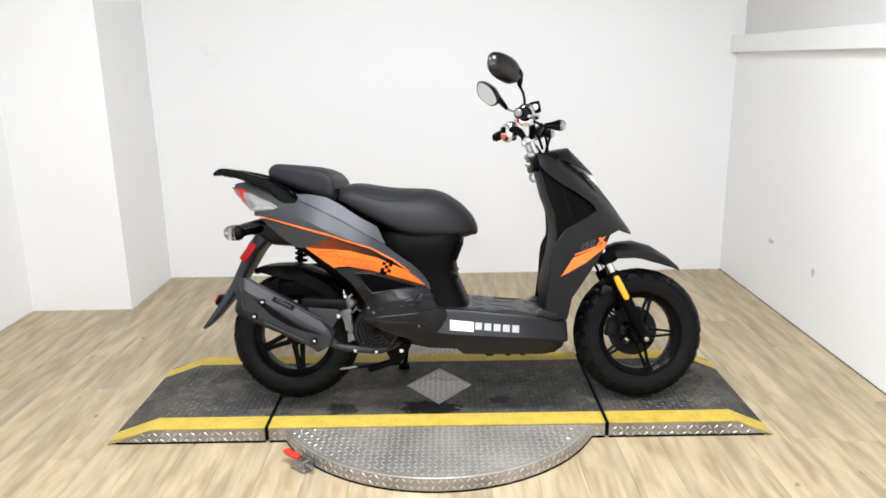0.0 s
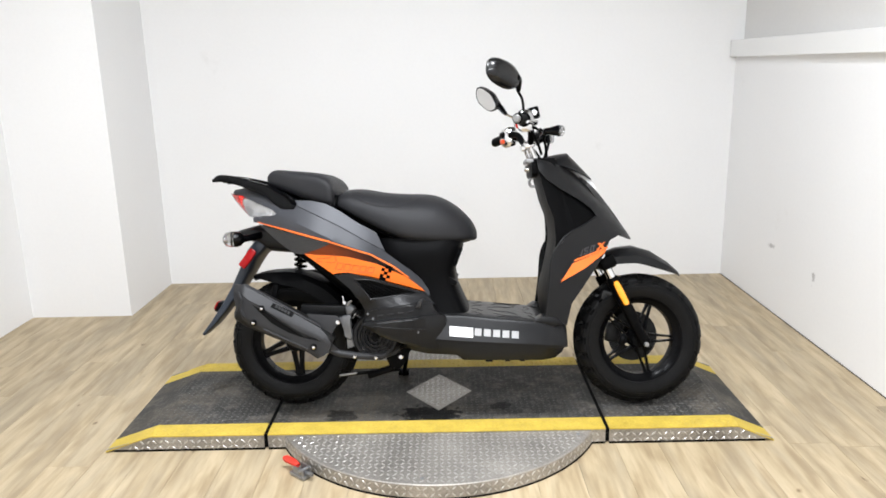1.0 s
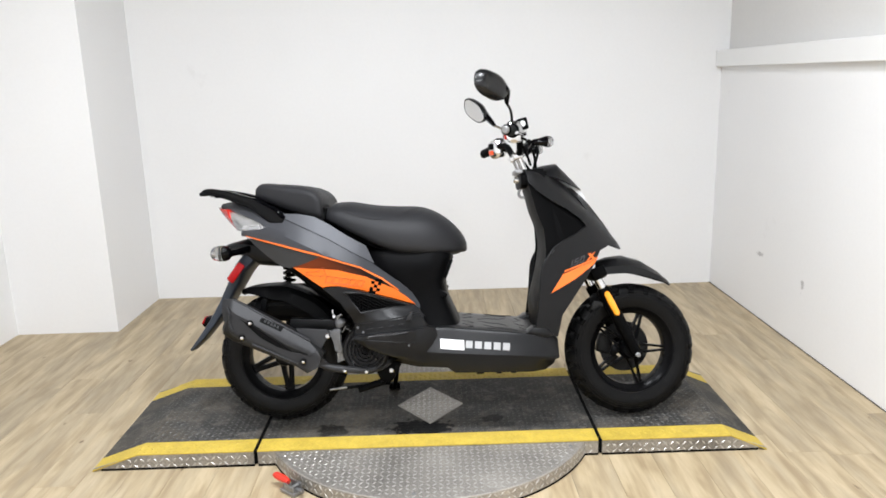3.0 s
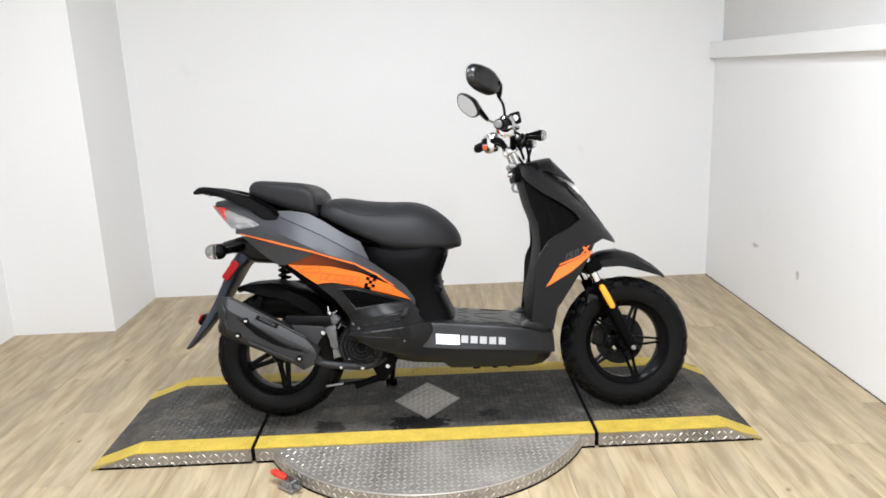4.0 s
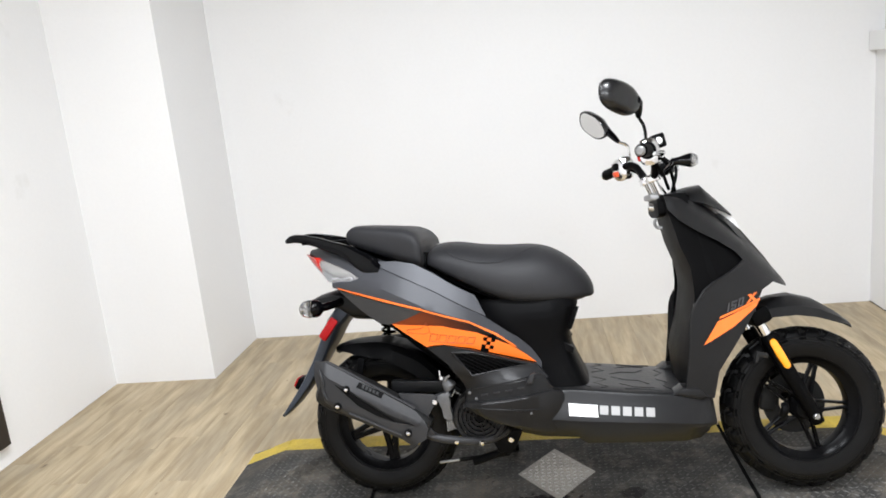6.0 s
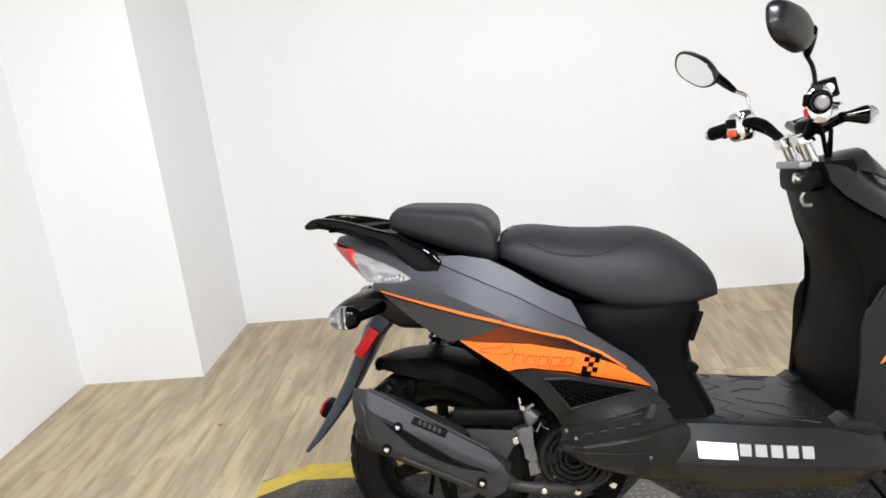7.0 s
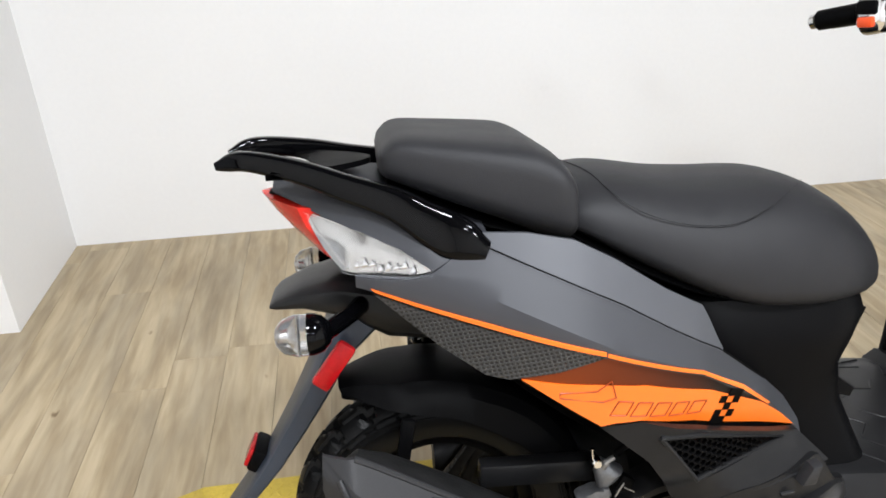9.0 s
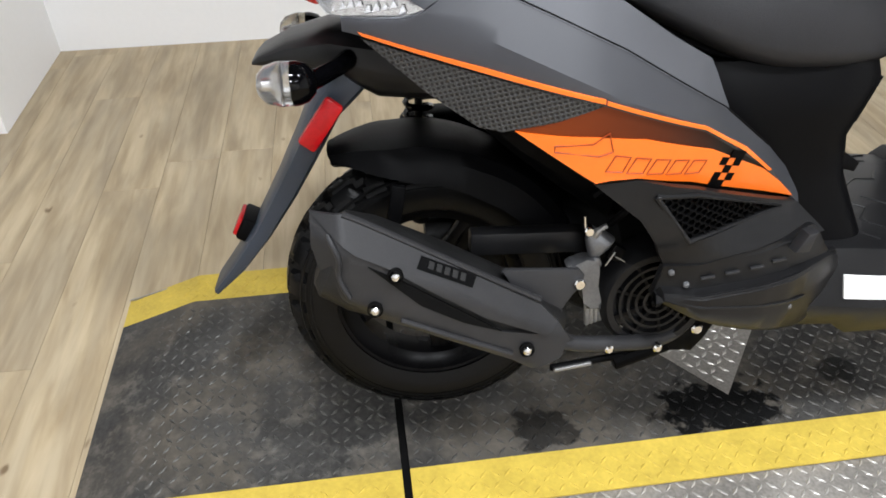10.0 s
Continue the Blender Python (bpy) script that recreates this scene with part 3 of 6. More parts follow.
lugs(bm, place_rim, 168, 2, 0.0225, slot=1)
part("tread_plate", bm, M_STEEL, disc, smooth=False).data.materials.append(M_BRIGHT)
bm = bmesh.new()
lathe(bm, [(R - 0.012, 0.0), (R - 0.012, 0.007), (R - 0.006, 0.007), (R + 0.002, 0.0)], (0, 0, 0), 100, "z")
part("base_ring", bm, M_DARK, disc, "black rubber base ring")
for a in (-150, -95, -32):
    bm = bmesh.new()
    q = Vector((math.cos(radians(a)), math.sin(radians(a)), 0)) * (R - 0.035)
    lathe(bm, [(0.0005, DH + 0.004), (0.006, DH + 0.003), (0.008, DH - 0.001)], q, 12, "z")
    part("screw", bm, M_ALU, disc)

clamp = thing("toggle_clamp", "small steel toggle clamp with a red grip on the floor", "clamp", pose(0.066, -0.388, 0, 0, 0, -40))
bm = bmesh.new()
box(bm, (0.035, 0, 0.008), (0.07, 0.045, 0.012), bevel=0.002)
box(bm, (0.04, -0.016, 0.022), (0.05, 0.005, 0.03), bevel=0.001)
box(bm, (0.04, 0.016, 0.022), (0.05, 0.005, 0.03), bevel=0.001)
cyl(bm, (0.05, -0.024, 0.028), (0.05, 0.024, 0.028), 0.006, 10)
cyl(bm, (0.06, 0, 0.02), (0.09, 0, 0.022), 0.007, 10)
part("bracket", bm, M_ALU, clamp, "galvanised steel bracket", smooth=False)
bm = bmesh.new()
tube(bm, [(0.02, 0, 0.032), (0.0, 0, 0.036), (-0.04, 0, 0.036), (-0.052, 0, 0.034)], [0.009, 0.012, 0.0125, 0.008], 12)
part("grip", bm, M_REDGRIP, clamp, "red vinyl grip")

# ---- scooter ----
scooter = thing("scooter", "black and orange scooter leaning on its side stand", "scooter", pose(0.007, 0.006, PH + 0.002, 0, 0, -1.85) @ pose(0, 0, 0, -10.35, 0, 0))
# the body sits a little nose-up on its springs
STANCE["m"] = pose(0, 0, 0.245, 0, -0.75, 0) @ Matrix.Diagonal((0.962, 1, 1, 1)) @ pose(0, 0, -0.245)
HUB = 0.245
# lines of the tail bodywork in side view
STRIPE = [(-0.10, 0.712), (-0.073, 0.706), (0.065, 0.671), (0.204, 0.634), (0.343, 0.587), (0.461, 0.512), (0.529, 0.448), (0.56, 0.41)]
RIDGE = [(-0.16, 0.770), (0.0, 0.731), (0.066, 0.704), (0.12, 0.681), (0.19, 0.650), (0.217, 0.637), (0.343, 0.588), (0.461, 0.513), (0.56, 0.411)]
UPPER = [(-0.16, 0.80), (0.0, 0.786), (0.056, 0.766), (0.075, 0.758), (0.155, 0.722), (0.235, 0.684), (0.31, 0.640), (0.385, 0.597), (0.47, 0.530), (0.56, 0.445)]
HALF = [(-0.24, 0.03), (-0.20, 0.085), (-0.14, 0.138), (-0.05, 0.195), (0.03, 0.232), (0.10, 0.260), (0.16, 0.277), (0.21, 0.283), (0.27, 0.281), (0.33, 0.268), (0.39, 0.245), (0.45, 0.216), (0.53, 0.179), (0.56, 0.17)]


def tail_w(x, z):
    w, zs, zr, zu = sum(interp(x + d, HALF) for d in (-0.045, -0.03, -0.015, 0, 0.015, 0.03, 0.045)) / 7, interp(x, STRIPE), interp(x, RIDGE), interp(x, UPPER)
    zu = max(zu, zr + 0.002)
    wr = w - 0.12 * max(0.0, zr - zs)
    if z > zu:
        return wr - 0.55 * (zu - zr) - 0.42 * (z - zu)
    if z > zr:
        return wr - 0.55 * (z - zr)
    if z > zs:
        return w - 0.12 * (z - zs)
    return w - 0.22 * (zs - z)


def both(name, polys, mat, width, label="", thick=0.004, step=0.03, lift=0.0, parent=None, sides=(-1, 1)):
    obs = []
    for s in sides:
        bm = bmesh.new()
        skin(bm, polys, width, thick, s, step, lift)
        obs.append(part(name, bm, mat, parent or scooter, label))
    return obs


# tail panels
FLANK = [(0.055, 0.778), (0.12, 0.776), (0.18, 0.764), (0.235, 0.735), (0.30, 0.692), (0.362, 0.657), (0.386, 0.600), (0.45, 0.555)]
PTOP = [(-0.105, 0.722), (-0.026, 0.725), (-0.003, 0.732), (0.03, 0.753), (0.056, 0.766)]


def strip(bm, xs, lines, side, thick=0.005, lift=0.0):
    """A panel between lines z(x) in the side view, with a row of quads between each two lines."""
    rows = []
    for x in xs:
        zs = [f(x) for f in lines]
        for k in range(1, len(zs)):
            zs[k] = max(zs[k], zs[k - 1] + 0.0004)
        rows.append([(x, side * (tail_w(x, z) + lift), z) for z in zs] + [(x, side * (tail_w(x, z) + lift - thick), z) for z in reversed(zs)])
    rings_to(bm, rows)


def line(table):
    return lambda x: interp(x, table)


panels = []
for s in (-1, 1):
    top = lambda x: interp(x, PTOP) if x < 0.056 else interp(x, UPPER)
    bot = lambda x: interp(x, STRIPE) - 0.007
    mid = lambda x: min(interp(x, RIDGE), top(x) - 0.001)
    bm = bmesh.new()
    strip(bm, list(np.linspace(-0.105, 0.545, 53)), [bot, lambda x: 0.5 * (bot(x) + mid(x)), mid, lambda x: mid(x) + 0.33 * (top(x) - mid(x)), lambda x: mid(x) + 0.67 * (top(x) - mid(x)), top], s)
    panels.append(part("tail_panel", bm, M_PAINT, scooter, "satin graphite painted tail panel", sharp=24))
    bm = bmesh.new()
    strip(bm, list(np.linspace(0.056, 0.388, 36)), [lambda x: interp(x, UPPER) - 0.002, lambda x: 0.5 * (interp(x, UPPER) + interp(x, FLANK)), line(FLANK)], s, 0.006, 0.001)
    part("seat_flank", bm, M_PAINT2, scooter, "lighter graphite flank under the seat", sharp=24)
    bm = bmesh.new()
    tube(bm, [(x, s * (tail_w(x, interp(x, UPPER)) + 0.0005), interp(x, UPPER)) for x in np.linspace(0.06, 0.47, 24)], 0.0014, 6)
    part("panel_joint", bm, M_DARK, panels[-1], "dark joint between the panels")
for s, pan in zip((-1, 1), panels):
    bm = bmesh.new()
    skin(bm, [[(-0.085, 0.706), (0.065, 0.672), (0.204, 0.636), (0.204, 0.630), (0.065, 0.6655), (-0.08, 0.7015)]], tail_w, 0.003, s, 0.025, 0.0022)
    part("stripe", bm, M_ORANGE, pan, "orange pinstripe")
    bm = bmesh.new()
    skin(bm, [[(0.206, 0.634), (0.343, 0.588), (0.42, 0.543), (0.475, 0.498), (0.47, 0.497), (0.415, 0.540), (0.343, 0.583), (0.206, 0.629)]], tail_w, 0.003, s, 0.02, 0.0024)
    part("stripe", bm, M_ORANGE, pan, "thin orange pinstripe")
both("dotted_panel", [[(-0.082, 0.698), (0.065, 0.662), (0.204, 0.627), (0.15, 0.606), (0.088, 0.590), (0.058, 0.594), (-0.001, 0.633)]], M_DOT, tail_w, "black panel with a raised dot pattern", 0.006)
both("fade_panel", [[(0.10, 0.593), (0.204, 0.627), (0.343, 0.580), (0.461, 0.505), (0.52, 0.452), (0.461, 0.500), (0.362, 0.552), (0.263, 0.580), (0.18, 0.586)]], M_FADE, tail_w,
     "printed band fading from orange to black", 0.005, 0.025, -0.001)
oranges = both("orange_panel", [[(0.102, 0.592), (0.15, 0.588), (0.202, 0.586), (0.263, 0.580), (0.362, 0.552), (0.461, 0.502), (0.50, 0.472), (0.53, 0.444), (0.34, 0.508), (0.26, 0.525), (0.224, 0.524), (0.206, 0.520)]],
     M_ORANGE, tail_w, "bright orange painted side panel", 0.006, 0.025, 0.001)
# printed script marks on the orange panel, as plain strokes
for s, pan in zip((-1, 1), oranges):
    cells = [((0.150, 0.574), (0.196, 0.577), (0.214, 0.592), (0.222, 0.566), (0.205, 0.560), (0.150, 0.566))]
    for k in range(5):
        x, z = 0.226 + 0.0275 * k, 0.560 - 0.0048 * k
        w, h = 0.020, 0.024 - 0.001 * k
        cells.append(((x, z), (x + w, z - 0.003), (x + w - 0.008, z - h), (x - 0.010, z - h + 0.002)))
    for pts in cells:
        bm = bmesh.new()
        loop = [(x, s * (tail_w(x, z) + 0.0012), z) for x, z in pts + pts[:1]]
        tube(bm, loop, 0.0011, 6)
        part("printed_mark", bm, M_BURNT, pan)
    for row, marks in enumerate((".##", "#.#", ".#.", "#.#", "##.")):
        for col, mark in enumerate(marks):
            if mark == "#":
                x, z = 0.384 + 0.0115 * col - 0.0035 * row, 0.548 - 0.0105 * row - 0.003 * col
                bm = bmesh.new()
                skin(bm, [[(x, z), (x + 0.0115, z - 0.003), (x + 0.008, z - 0.0135), (x - 0.0035, z - 0.0105)]], tail_w, 0.002, s, 0.05, 0.0022)
                part("printed_mark", bm, M_INNER, pan)

# inner tail body that the panels close over
bm = bmesh.new()
rings = []
for x, zt, zb, w in ((-0.225, 0.812, 0.795, 0.02), (-0.16, 0.805, 0.735, 0.075), (-0.10, 0.80, 0.70, 0.115), (-0.02, 0.78, 0.655, 0.145), (0.06, 0.745, 0.615, 0.155), (0.16, 0.725, 0.585, 0.165),
                    (0.26, 0.70, 0.57, 0.165), (0.36, 0.65, 0.54, 0.15), (0.45, 0.60, 0.46, 0.13), (0.52, 0.60, 0.42, 0.11)):
    rings.append([(x, a, b + (zt + zb) / 2) for a, b in hoop(20, w, (zt - zb) / 2, 3.2)])
rings_to(bm, rings)
part("tail_core", bm, M_INNER, scooter, "matt black inner tail body")
bm = bmesh.new()
rings = []
for x, zt, zb, w in ((0.225, 0.60, 0.50, 0.12), (0.27, 0.60, 0.47, 0.165), (0.33, 0.58, 0.40, 0.175), (0.42, 0.55, 0.37, 0.155), (0.52, 0.50, 0.36, 0.125)):
    rings.append([(x, a, b + (zt + zb) / 2) for a, b in hoop(20, w, (zt - zb) / 2, 4)])
rings_to(bm, rings)
part("frame_cover", bm, M_INNER, scooter, "matt black frame cover behind the side panels")
bm = bmesh.new()
rings = []
for x, zt, zb, w in ((0.045, 0.63, 0.565, 0.10), (0.085, 0.62, 0.54, 0.12), (0.14, 0.60, 0.49, 0.125), (0.20, 0.59, 0.44, 0.125), (0.28, 0.58, 0.38, 0.12)):
    rings.append([(x, a, b + (zt + zb) / 2) for a, b in hoop(20, w, (zt - zb) / 2, 4)])
rings_to(bm, rings)
part("inner_guard", bm, M_INNER, scooter, "matt black inner splash guard")
bm = bmesh.new()
box(bm, (0.0, 0, 0.606), (0.26, 0.16, 0.012), (0, 12, 0), 0.004)
part("inner_guard", bm, M_INNER, scooter, "matt black splash plate under the tail")
# painted top deck over the tail lamp, under the rack
bm = bmesh.new()
rings = []
LENS_TOP = [(-0.218, 0.815), (-0.175, 0.803), (-0.14, 0.790), (-0.09, 0.775), (-0.04, 0.756), (-0.003, 0.734), (0.056, 0.766), (0.10, 0.762)]
for x, z in ((-0.218, 0.822), (-0.18, 0.828), (-0.14, 0.830), (-0.10, 0.828), (-0.06, 0.822), (-0.03, 0.812), (-0.003, 0.801), (0.02, 0.793), (0.045, 0.784), (0.075, 0.772)):
    zl = interp(x, LENS_TOP)
    w = max(tail_w(x, zl) - 0.002, 0.02)
    half = [(w, zl), (w * 0.97 - 0.003, zl + 0.4 * (z - zl)), (w * 0.82 - 0.006, zl + 0.85 * (z - zl)), (w * 0.55, z + 0.001), (0, z + 0.004)]
    rings.append([(x, -y, q) for y, q in half] + [(x, y, q) for y, q in half[-2::-1]] + [(x, 0, zl - 0.01)])
rings_to(bm, rings)
part("tail_top", bm, M_PAINT, scooter, "graphite painted tail top")

# tail lamp and its clear side lenses
bm = bmesh.new()
cols = []
for y in np.linspace(-0.092, 0.092, 15):
    f = abs(y) / 0.118
    top, low = Vector((-0.238 + 0.085 * f ** 1.5, y, 0.812 - 0.012 * f)), Vector((-0.166 + 0.04 * f ** 1.5, y, 0.724 + 0.004 * f))
    cols.append([top, top.lerp(low, 0.3) + Vector((-0.004, 0, 0)), top.lerp(low, 0.65) + Vector((-0.004, 0, 0)), low, low + Vector((0.03, 0, 0.004)), top + Vector((0.035, 0, -0.004))])
rings_to(bm, [[c for c in col] for col in cols])
tail = part("tail_lamp", bm, M_RED, scooter, "red wrap-round tail lamp")
LENS = [(-0.172, 0.796), (-0.09, 0.776), (-0.04, 0.757), (-0.002, 0.732), (-0.026, 0.724), (-0.081, 0.720), (-0.122, 0.724), (-0.146, 0.751)]
both("reflector", [LENS], M_REFL, lambda x, z: tail_w(x, z) - 0.014 + 0.006 * max(0.0, min(1.0, (-0.085 - x) / 0.03)), "silver lamp reflector", 0.004, 0.012, parent=tail)
for s in (-1, 1):
    for k in range(9):
        x = -0.112 + 0.0105 * k
        z = 0.7295 + 0.0022 * ((k * 5) % 4)
        bm = bmesh.new()
        prism(bm, [(x - 0.006, z - 0.004), (x + 0.001, z + 0.005 + 0.002 * (k % 3)), (x + 0.006, z - 0.003)], s * (tail_w(x, z) - 0.014), s * (tail_w(x, z) - 0.0085), 0.001)
        part("reflector_facet", bm, M_CHROME, tail)
lens = both("lens", [LENS], M_CLEAR, tail_w, "clear indicator lens", 0.003, 0.02, 0.003, tail)
for ob in lens:
    ob.visible_shadow = False

# rear rack
for s in (-1, 1):
    bm = bmesh.new()
    path = curve_pts([(-0.288, s * 0.052, 0.860), (-0.245, s * 0.070, 0.867), (-0.171, s * 0.100, 0.853), (-0.11, s * 0.130, 0.834), (-0.045, s * 0.163, 0.814), (-0.002, s * 0.182, 0.789), (0.034, s * 0.194, 0.769), (0.070, s * 0.200, 0.753)], 6)
    rings = []
    for i, p in enumerate(path):
        f = i / (len(path) - 1)
        d = (path[min(i + 1, len(path) - 1)] - path[max(i - 1, 0)]).normalized()
        out = Vector((0, s, 0))
        out = (out - d * out.dot(d)).normalized()
        up = d.cross(out) * (1 if d.cross(out).z > 0 else -1)
        hw = interp(f, [(0, 0.006), (0.12, 0.013), (0.5, 0.014), (0.8, 0.017), (1.0, 0.019)])
        hh = interp(f, [(0, 0.006), (0.08, 0.0125), (0.28, 0.0155), (0.50, 0.0190), (0.66, 0.024), (0.80, 0.030), (0.90, 0.027), (1.0, 0.015)])
        rings.append([p + out * a + up * b for a, b in hoop(16, hw, hh, 4.0)])
    rings_to(bm, rings)
    arm = part("rack_arm", bm, M_GLOSS, scooter, "gloss black enamelled rack arm")
bm = bmesh.new()
top = []
for k in range(13):
    y = -0.105 + 0.21 * k / 12
    f = 1 - (y / 0.105) ** 2
    top.append((-0.215 + 0.055 * f, -0.168 + 0.098 * f ** 1.6, y))
vs = []
for z in (0.852, 0.844):
    vs.append([[bm.verts.new((a + (b - a) * i / 4, y, z - 0.012 * (a + (b - a) * i / 4 + 0.2))) for i in range(5)] for a, b, y in top])
for k in range(12):
    for i in range(4):
        bm.faces.new((vs[0][k][i], vs[0][k + 1][i], vs[0][k + 1][i + 1], vs[0][k][i + 1]))
        bm.faces.new((vs[1][k][i], vs[1][k][i + 1], vs[1][k + 1][i + 1], vs[1][k + 1][i]))
    bm.faces.new((vs[0][k][0], vs[1][k][0], vs[1][k + 1][0], vs[0][k + 1][0]))
    bm.faces.new((vs[0][k][4], vs[0][k + 1][4], vs[1][k + 1][4], vs[1][k][4]))
part("rack_plate", bm, M_INNER, scooter, "black rack cross plate")


# seats
def cushion(name, rows, mat, label, n=36, power=2.6, waist=0.34, crown=2.3):
    """rows of x, top z, bottom z, half width; top crowned, underside flat."""
    bm = bmesh.new()
    rings = []
    for x, zt, zb, w in rows:
        ring = []
        for k in range(n):
            a = 2 * math.pi * k / n
            ca, sa = math.cos(a), math.sin(a)
            y = w * math.copysign(abs(ca) ** (2 / power), ca)
            mid = zb + (zt - zb) * waist
            z = mid + (zt - mid) * abs(sa) ** (2 / crown) if sa >= 0 else mid - (mid - zb) * abs(sa) ** (2 / 3.0)
            ring.append((x, y, z))
        rings.append(ring)
    rings_to(bm, rings)
    return part(name, bm, mat, scooter, label, sharp=50)


def dense(rows, n=5):
    return [tuple(v) for v in zip(*[[q[0] for q in curve_pts([(r[c], 0, 0) for r in rows], n)] for c in range(4)])]


cushion("seat", dense([(0.19, 0.775, 0.757, 0.085), (0.205, 0.797, 0.745, 0.125), (0.235, 0.812, 0.728, 0.145), (0.29, 0.814, 0.695, 0.16), (0.38, 0.799, 0.648, 0.178), (0.46, 0.792, 0.616, 0.186), (0.54, 0.788, 0.605, 0.183),
                       (0.60, 0.772, 0.603, 0.170), (0.655, 0.738, 0.606, 0.145), (0.697, 0.698, 0.612, 0.108), (0.717, 0.668, 0.614, 0.076), (0.726, 0.646, 0.620, 0.038)]), M_SEAT, "black vinyl rider seat cushion", waist=0.24)
cushion("seat_base", dense([(0.20, 0.752, 0.735, 0.10), (0.29, 0.706, 0.686, 0.138), (0.38, 0.668, 0.644, 0.150), (0.46, 0.645, 0.620, 0.152), (0.54, 0.635, 0.610, 0.147), (0.62, 0.63, 0.606, 0.12), (0.675, 0.628, 0.606, 0.085), (0.70, 0.625, 0.610, 0.045)]),
        M_INNER, "black plastic seat base")
cushion("pillion_seat", dense([(-0.062, 0.862, 0.846, 0.09), (-0.055, 0.876, 0.836, 0.122), (-0.030, 0.891, 0.824, 0.138), (0.03, 0.887, 0.799, 0.155), (0.10, 0.880, 0.772, 0.172), (0.138, 0.875, 0.755, 0.181), (0.155, 0.870, 0.749, 0.185),
                               (0.178, 0.858, 0.743, 0.190), (0.192, 0.843, 0.744, 0.189), (0.198, 0.834, 0.750, 0.184), (0.200, 0.826, 0.758, 0.176)]), M_SEAT, "black vinyl pillion seat cushion", n=56, power=6.0, waist=0.45, crown=4.6)
bm = bmesh.new()
box(bm, (0.2005, 0, 0.772), (0.012, 0.29, 0.046), (0, 4, 0), 0.004)
part("pillion_front", bm, M_GLOSS, scooter, "gloss black plate at the front of the pillion seat")
cushion("pillion_base", dense([(-0.05, 0.83, 0.812, 0.10), (0.03, 0.798, 0.776, 0.125), (0.12, 0.770, 0.748, 0.135), (0.185, 0.756, 0.742, 0.14)]), M_INNER, "black plastic pillion base")
bm = bmesh.new()
tube(bm, curve_pts([(0.205, -0.06, 0.775), (0.225, -0.06, 0.80), (0.228, 0, 0.808), (0.225, 0.06, 0.80), (0.205, 0.06, 0.775)], 5), 0.006, 8)
part("seat_bracket", bm, M_GLOSS, scooter, "black bracket between the seats")
# stitched seam on the rider seat
bm = bmesh.new()
seam = []
for x, y, z in curve_pts([(0.236, 0.06, 0.8135), (0.251, -0.048, 0.8135), (0.265, -0.122, 0.7955), (0.293, -0.147, 0.7755), (0.338, -0.158, 0.758), (0.391, -0.162, 0.7485), (0.44, -0.159, 0.749), (0.492, -0.143, 0.7635), (0.534, -0.119, 0.7785), (0.569, -0.089, 0.7835)], 8):
    seam.append((x, y, z))
tube(bm, seam, 0.0008, 6)
part("seam", bm, M_SEAT, scooter, "stitched seat seam")

# body under the seat, down to the floorboard
bm = bmesh.new()
rings = []
for z, x0, x1, w in ((0.335, 0.50, 0.700, 0.185), (0.40, 0.47, 0.672, 0.172), (0.455, 0.43, 0.648, 0.168), (0.515, 0.38, 0.640, 0.172), (0.56, 0.36, 0.655, 0.182), (0.60, 0.345, 0.672, 0.180), (0.635, 0.34, 0.668, 0.160)):
    c, hx = (x0 + x1) / 2, (x1 - x0) / 2
    rings.append([(c + a, b, z) for a, b in hoop(32, hx, w, 4.0)])
rings_to(bm, rings)
part("under_seat_body", bm, M_PLASTIC, scooter, "black plastic body under the seat")
for s in (-1, 1):
    bm = bmesh.new()
    prism(bm, [(0.648, 0.595), (0.672, 0.590), (0.645, 0.525), (0.630, 0.528)], s * 0.10, s * 0.125, 0.003)
    part("fin", bm, M_PLASTIC, scooter, "black plastic fin")
    bm = bmesh.new()
    prism(bm, [(0.60, 0.505), (0.648, 0.472), (0.642, 0.458), (0.60, 0.470)], s * 0.11, s * 0.15, 0.003)
    part("fin", bm, M_PLASTIC, scooter, "black plastic fin")


# side covers with the honeycomb vent
def foot_w(x, z):
    return interp(x, [(0.29, 0.24), (0.36, 0.270), (0.45, 0.265), (0.50, 0.253), (0.56, 0.229), (0.606, 0.208)]) - 0.25 * max(0, 0.32 - z) - 0.35 * max(0, z - 0.385)


def slant(z):
    """The cover runs out to the ledge below the vent."""
    return min(1.0, max(0.0, (0.440 - z) / 0.036))


def cover_w(x, z):
    return interp(x, [(0.2, 0.25), (0.30, 0.272), (0.35, 0.266), (0.42, 0.240), (0.47, 0.221), (0.53, 0.193), (0.6, 0.183)]) * (1 - slant(z)) + foot_w(x, 0.402) * slant(z)


covers = both("side_cover", [[(0.206, 0.516), (0.263, 0.523), (0.342, 0.506), (0.53, 0.441), (0.496, 0.446), (0.342, 0.500), (0.282, 0.502)], [(0.206, 0.516), (0.282, 0.502), (0.339, 0.428), (0.316, 0.386), (0.30, 0.42), (0.27, 0.465)],
              [(0.339, 0.428), (0.496, 0.446), (0.53, 0.441), (0.565, 0.405), (0.498, 0.405), (0.316, 0.386)]], M_SHIELD, cover_w, "charcoal side cover with a vent opening", 0.012, 0.03)
TRI = [Vector((0.284, 0.501)), Vector((0.342, 0.499)), Vector((0.493, 0.446)), Vector((0.339, 0.430))]


def inside(p):
    return all((b - a).cross(p - a) <= 0.0 for a, b in zip(TRI, TRI[1:] + TRI[:1]))


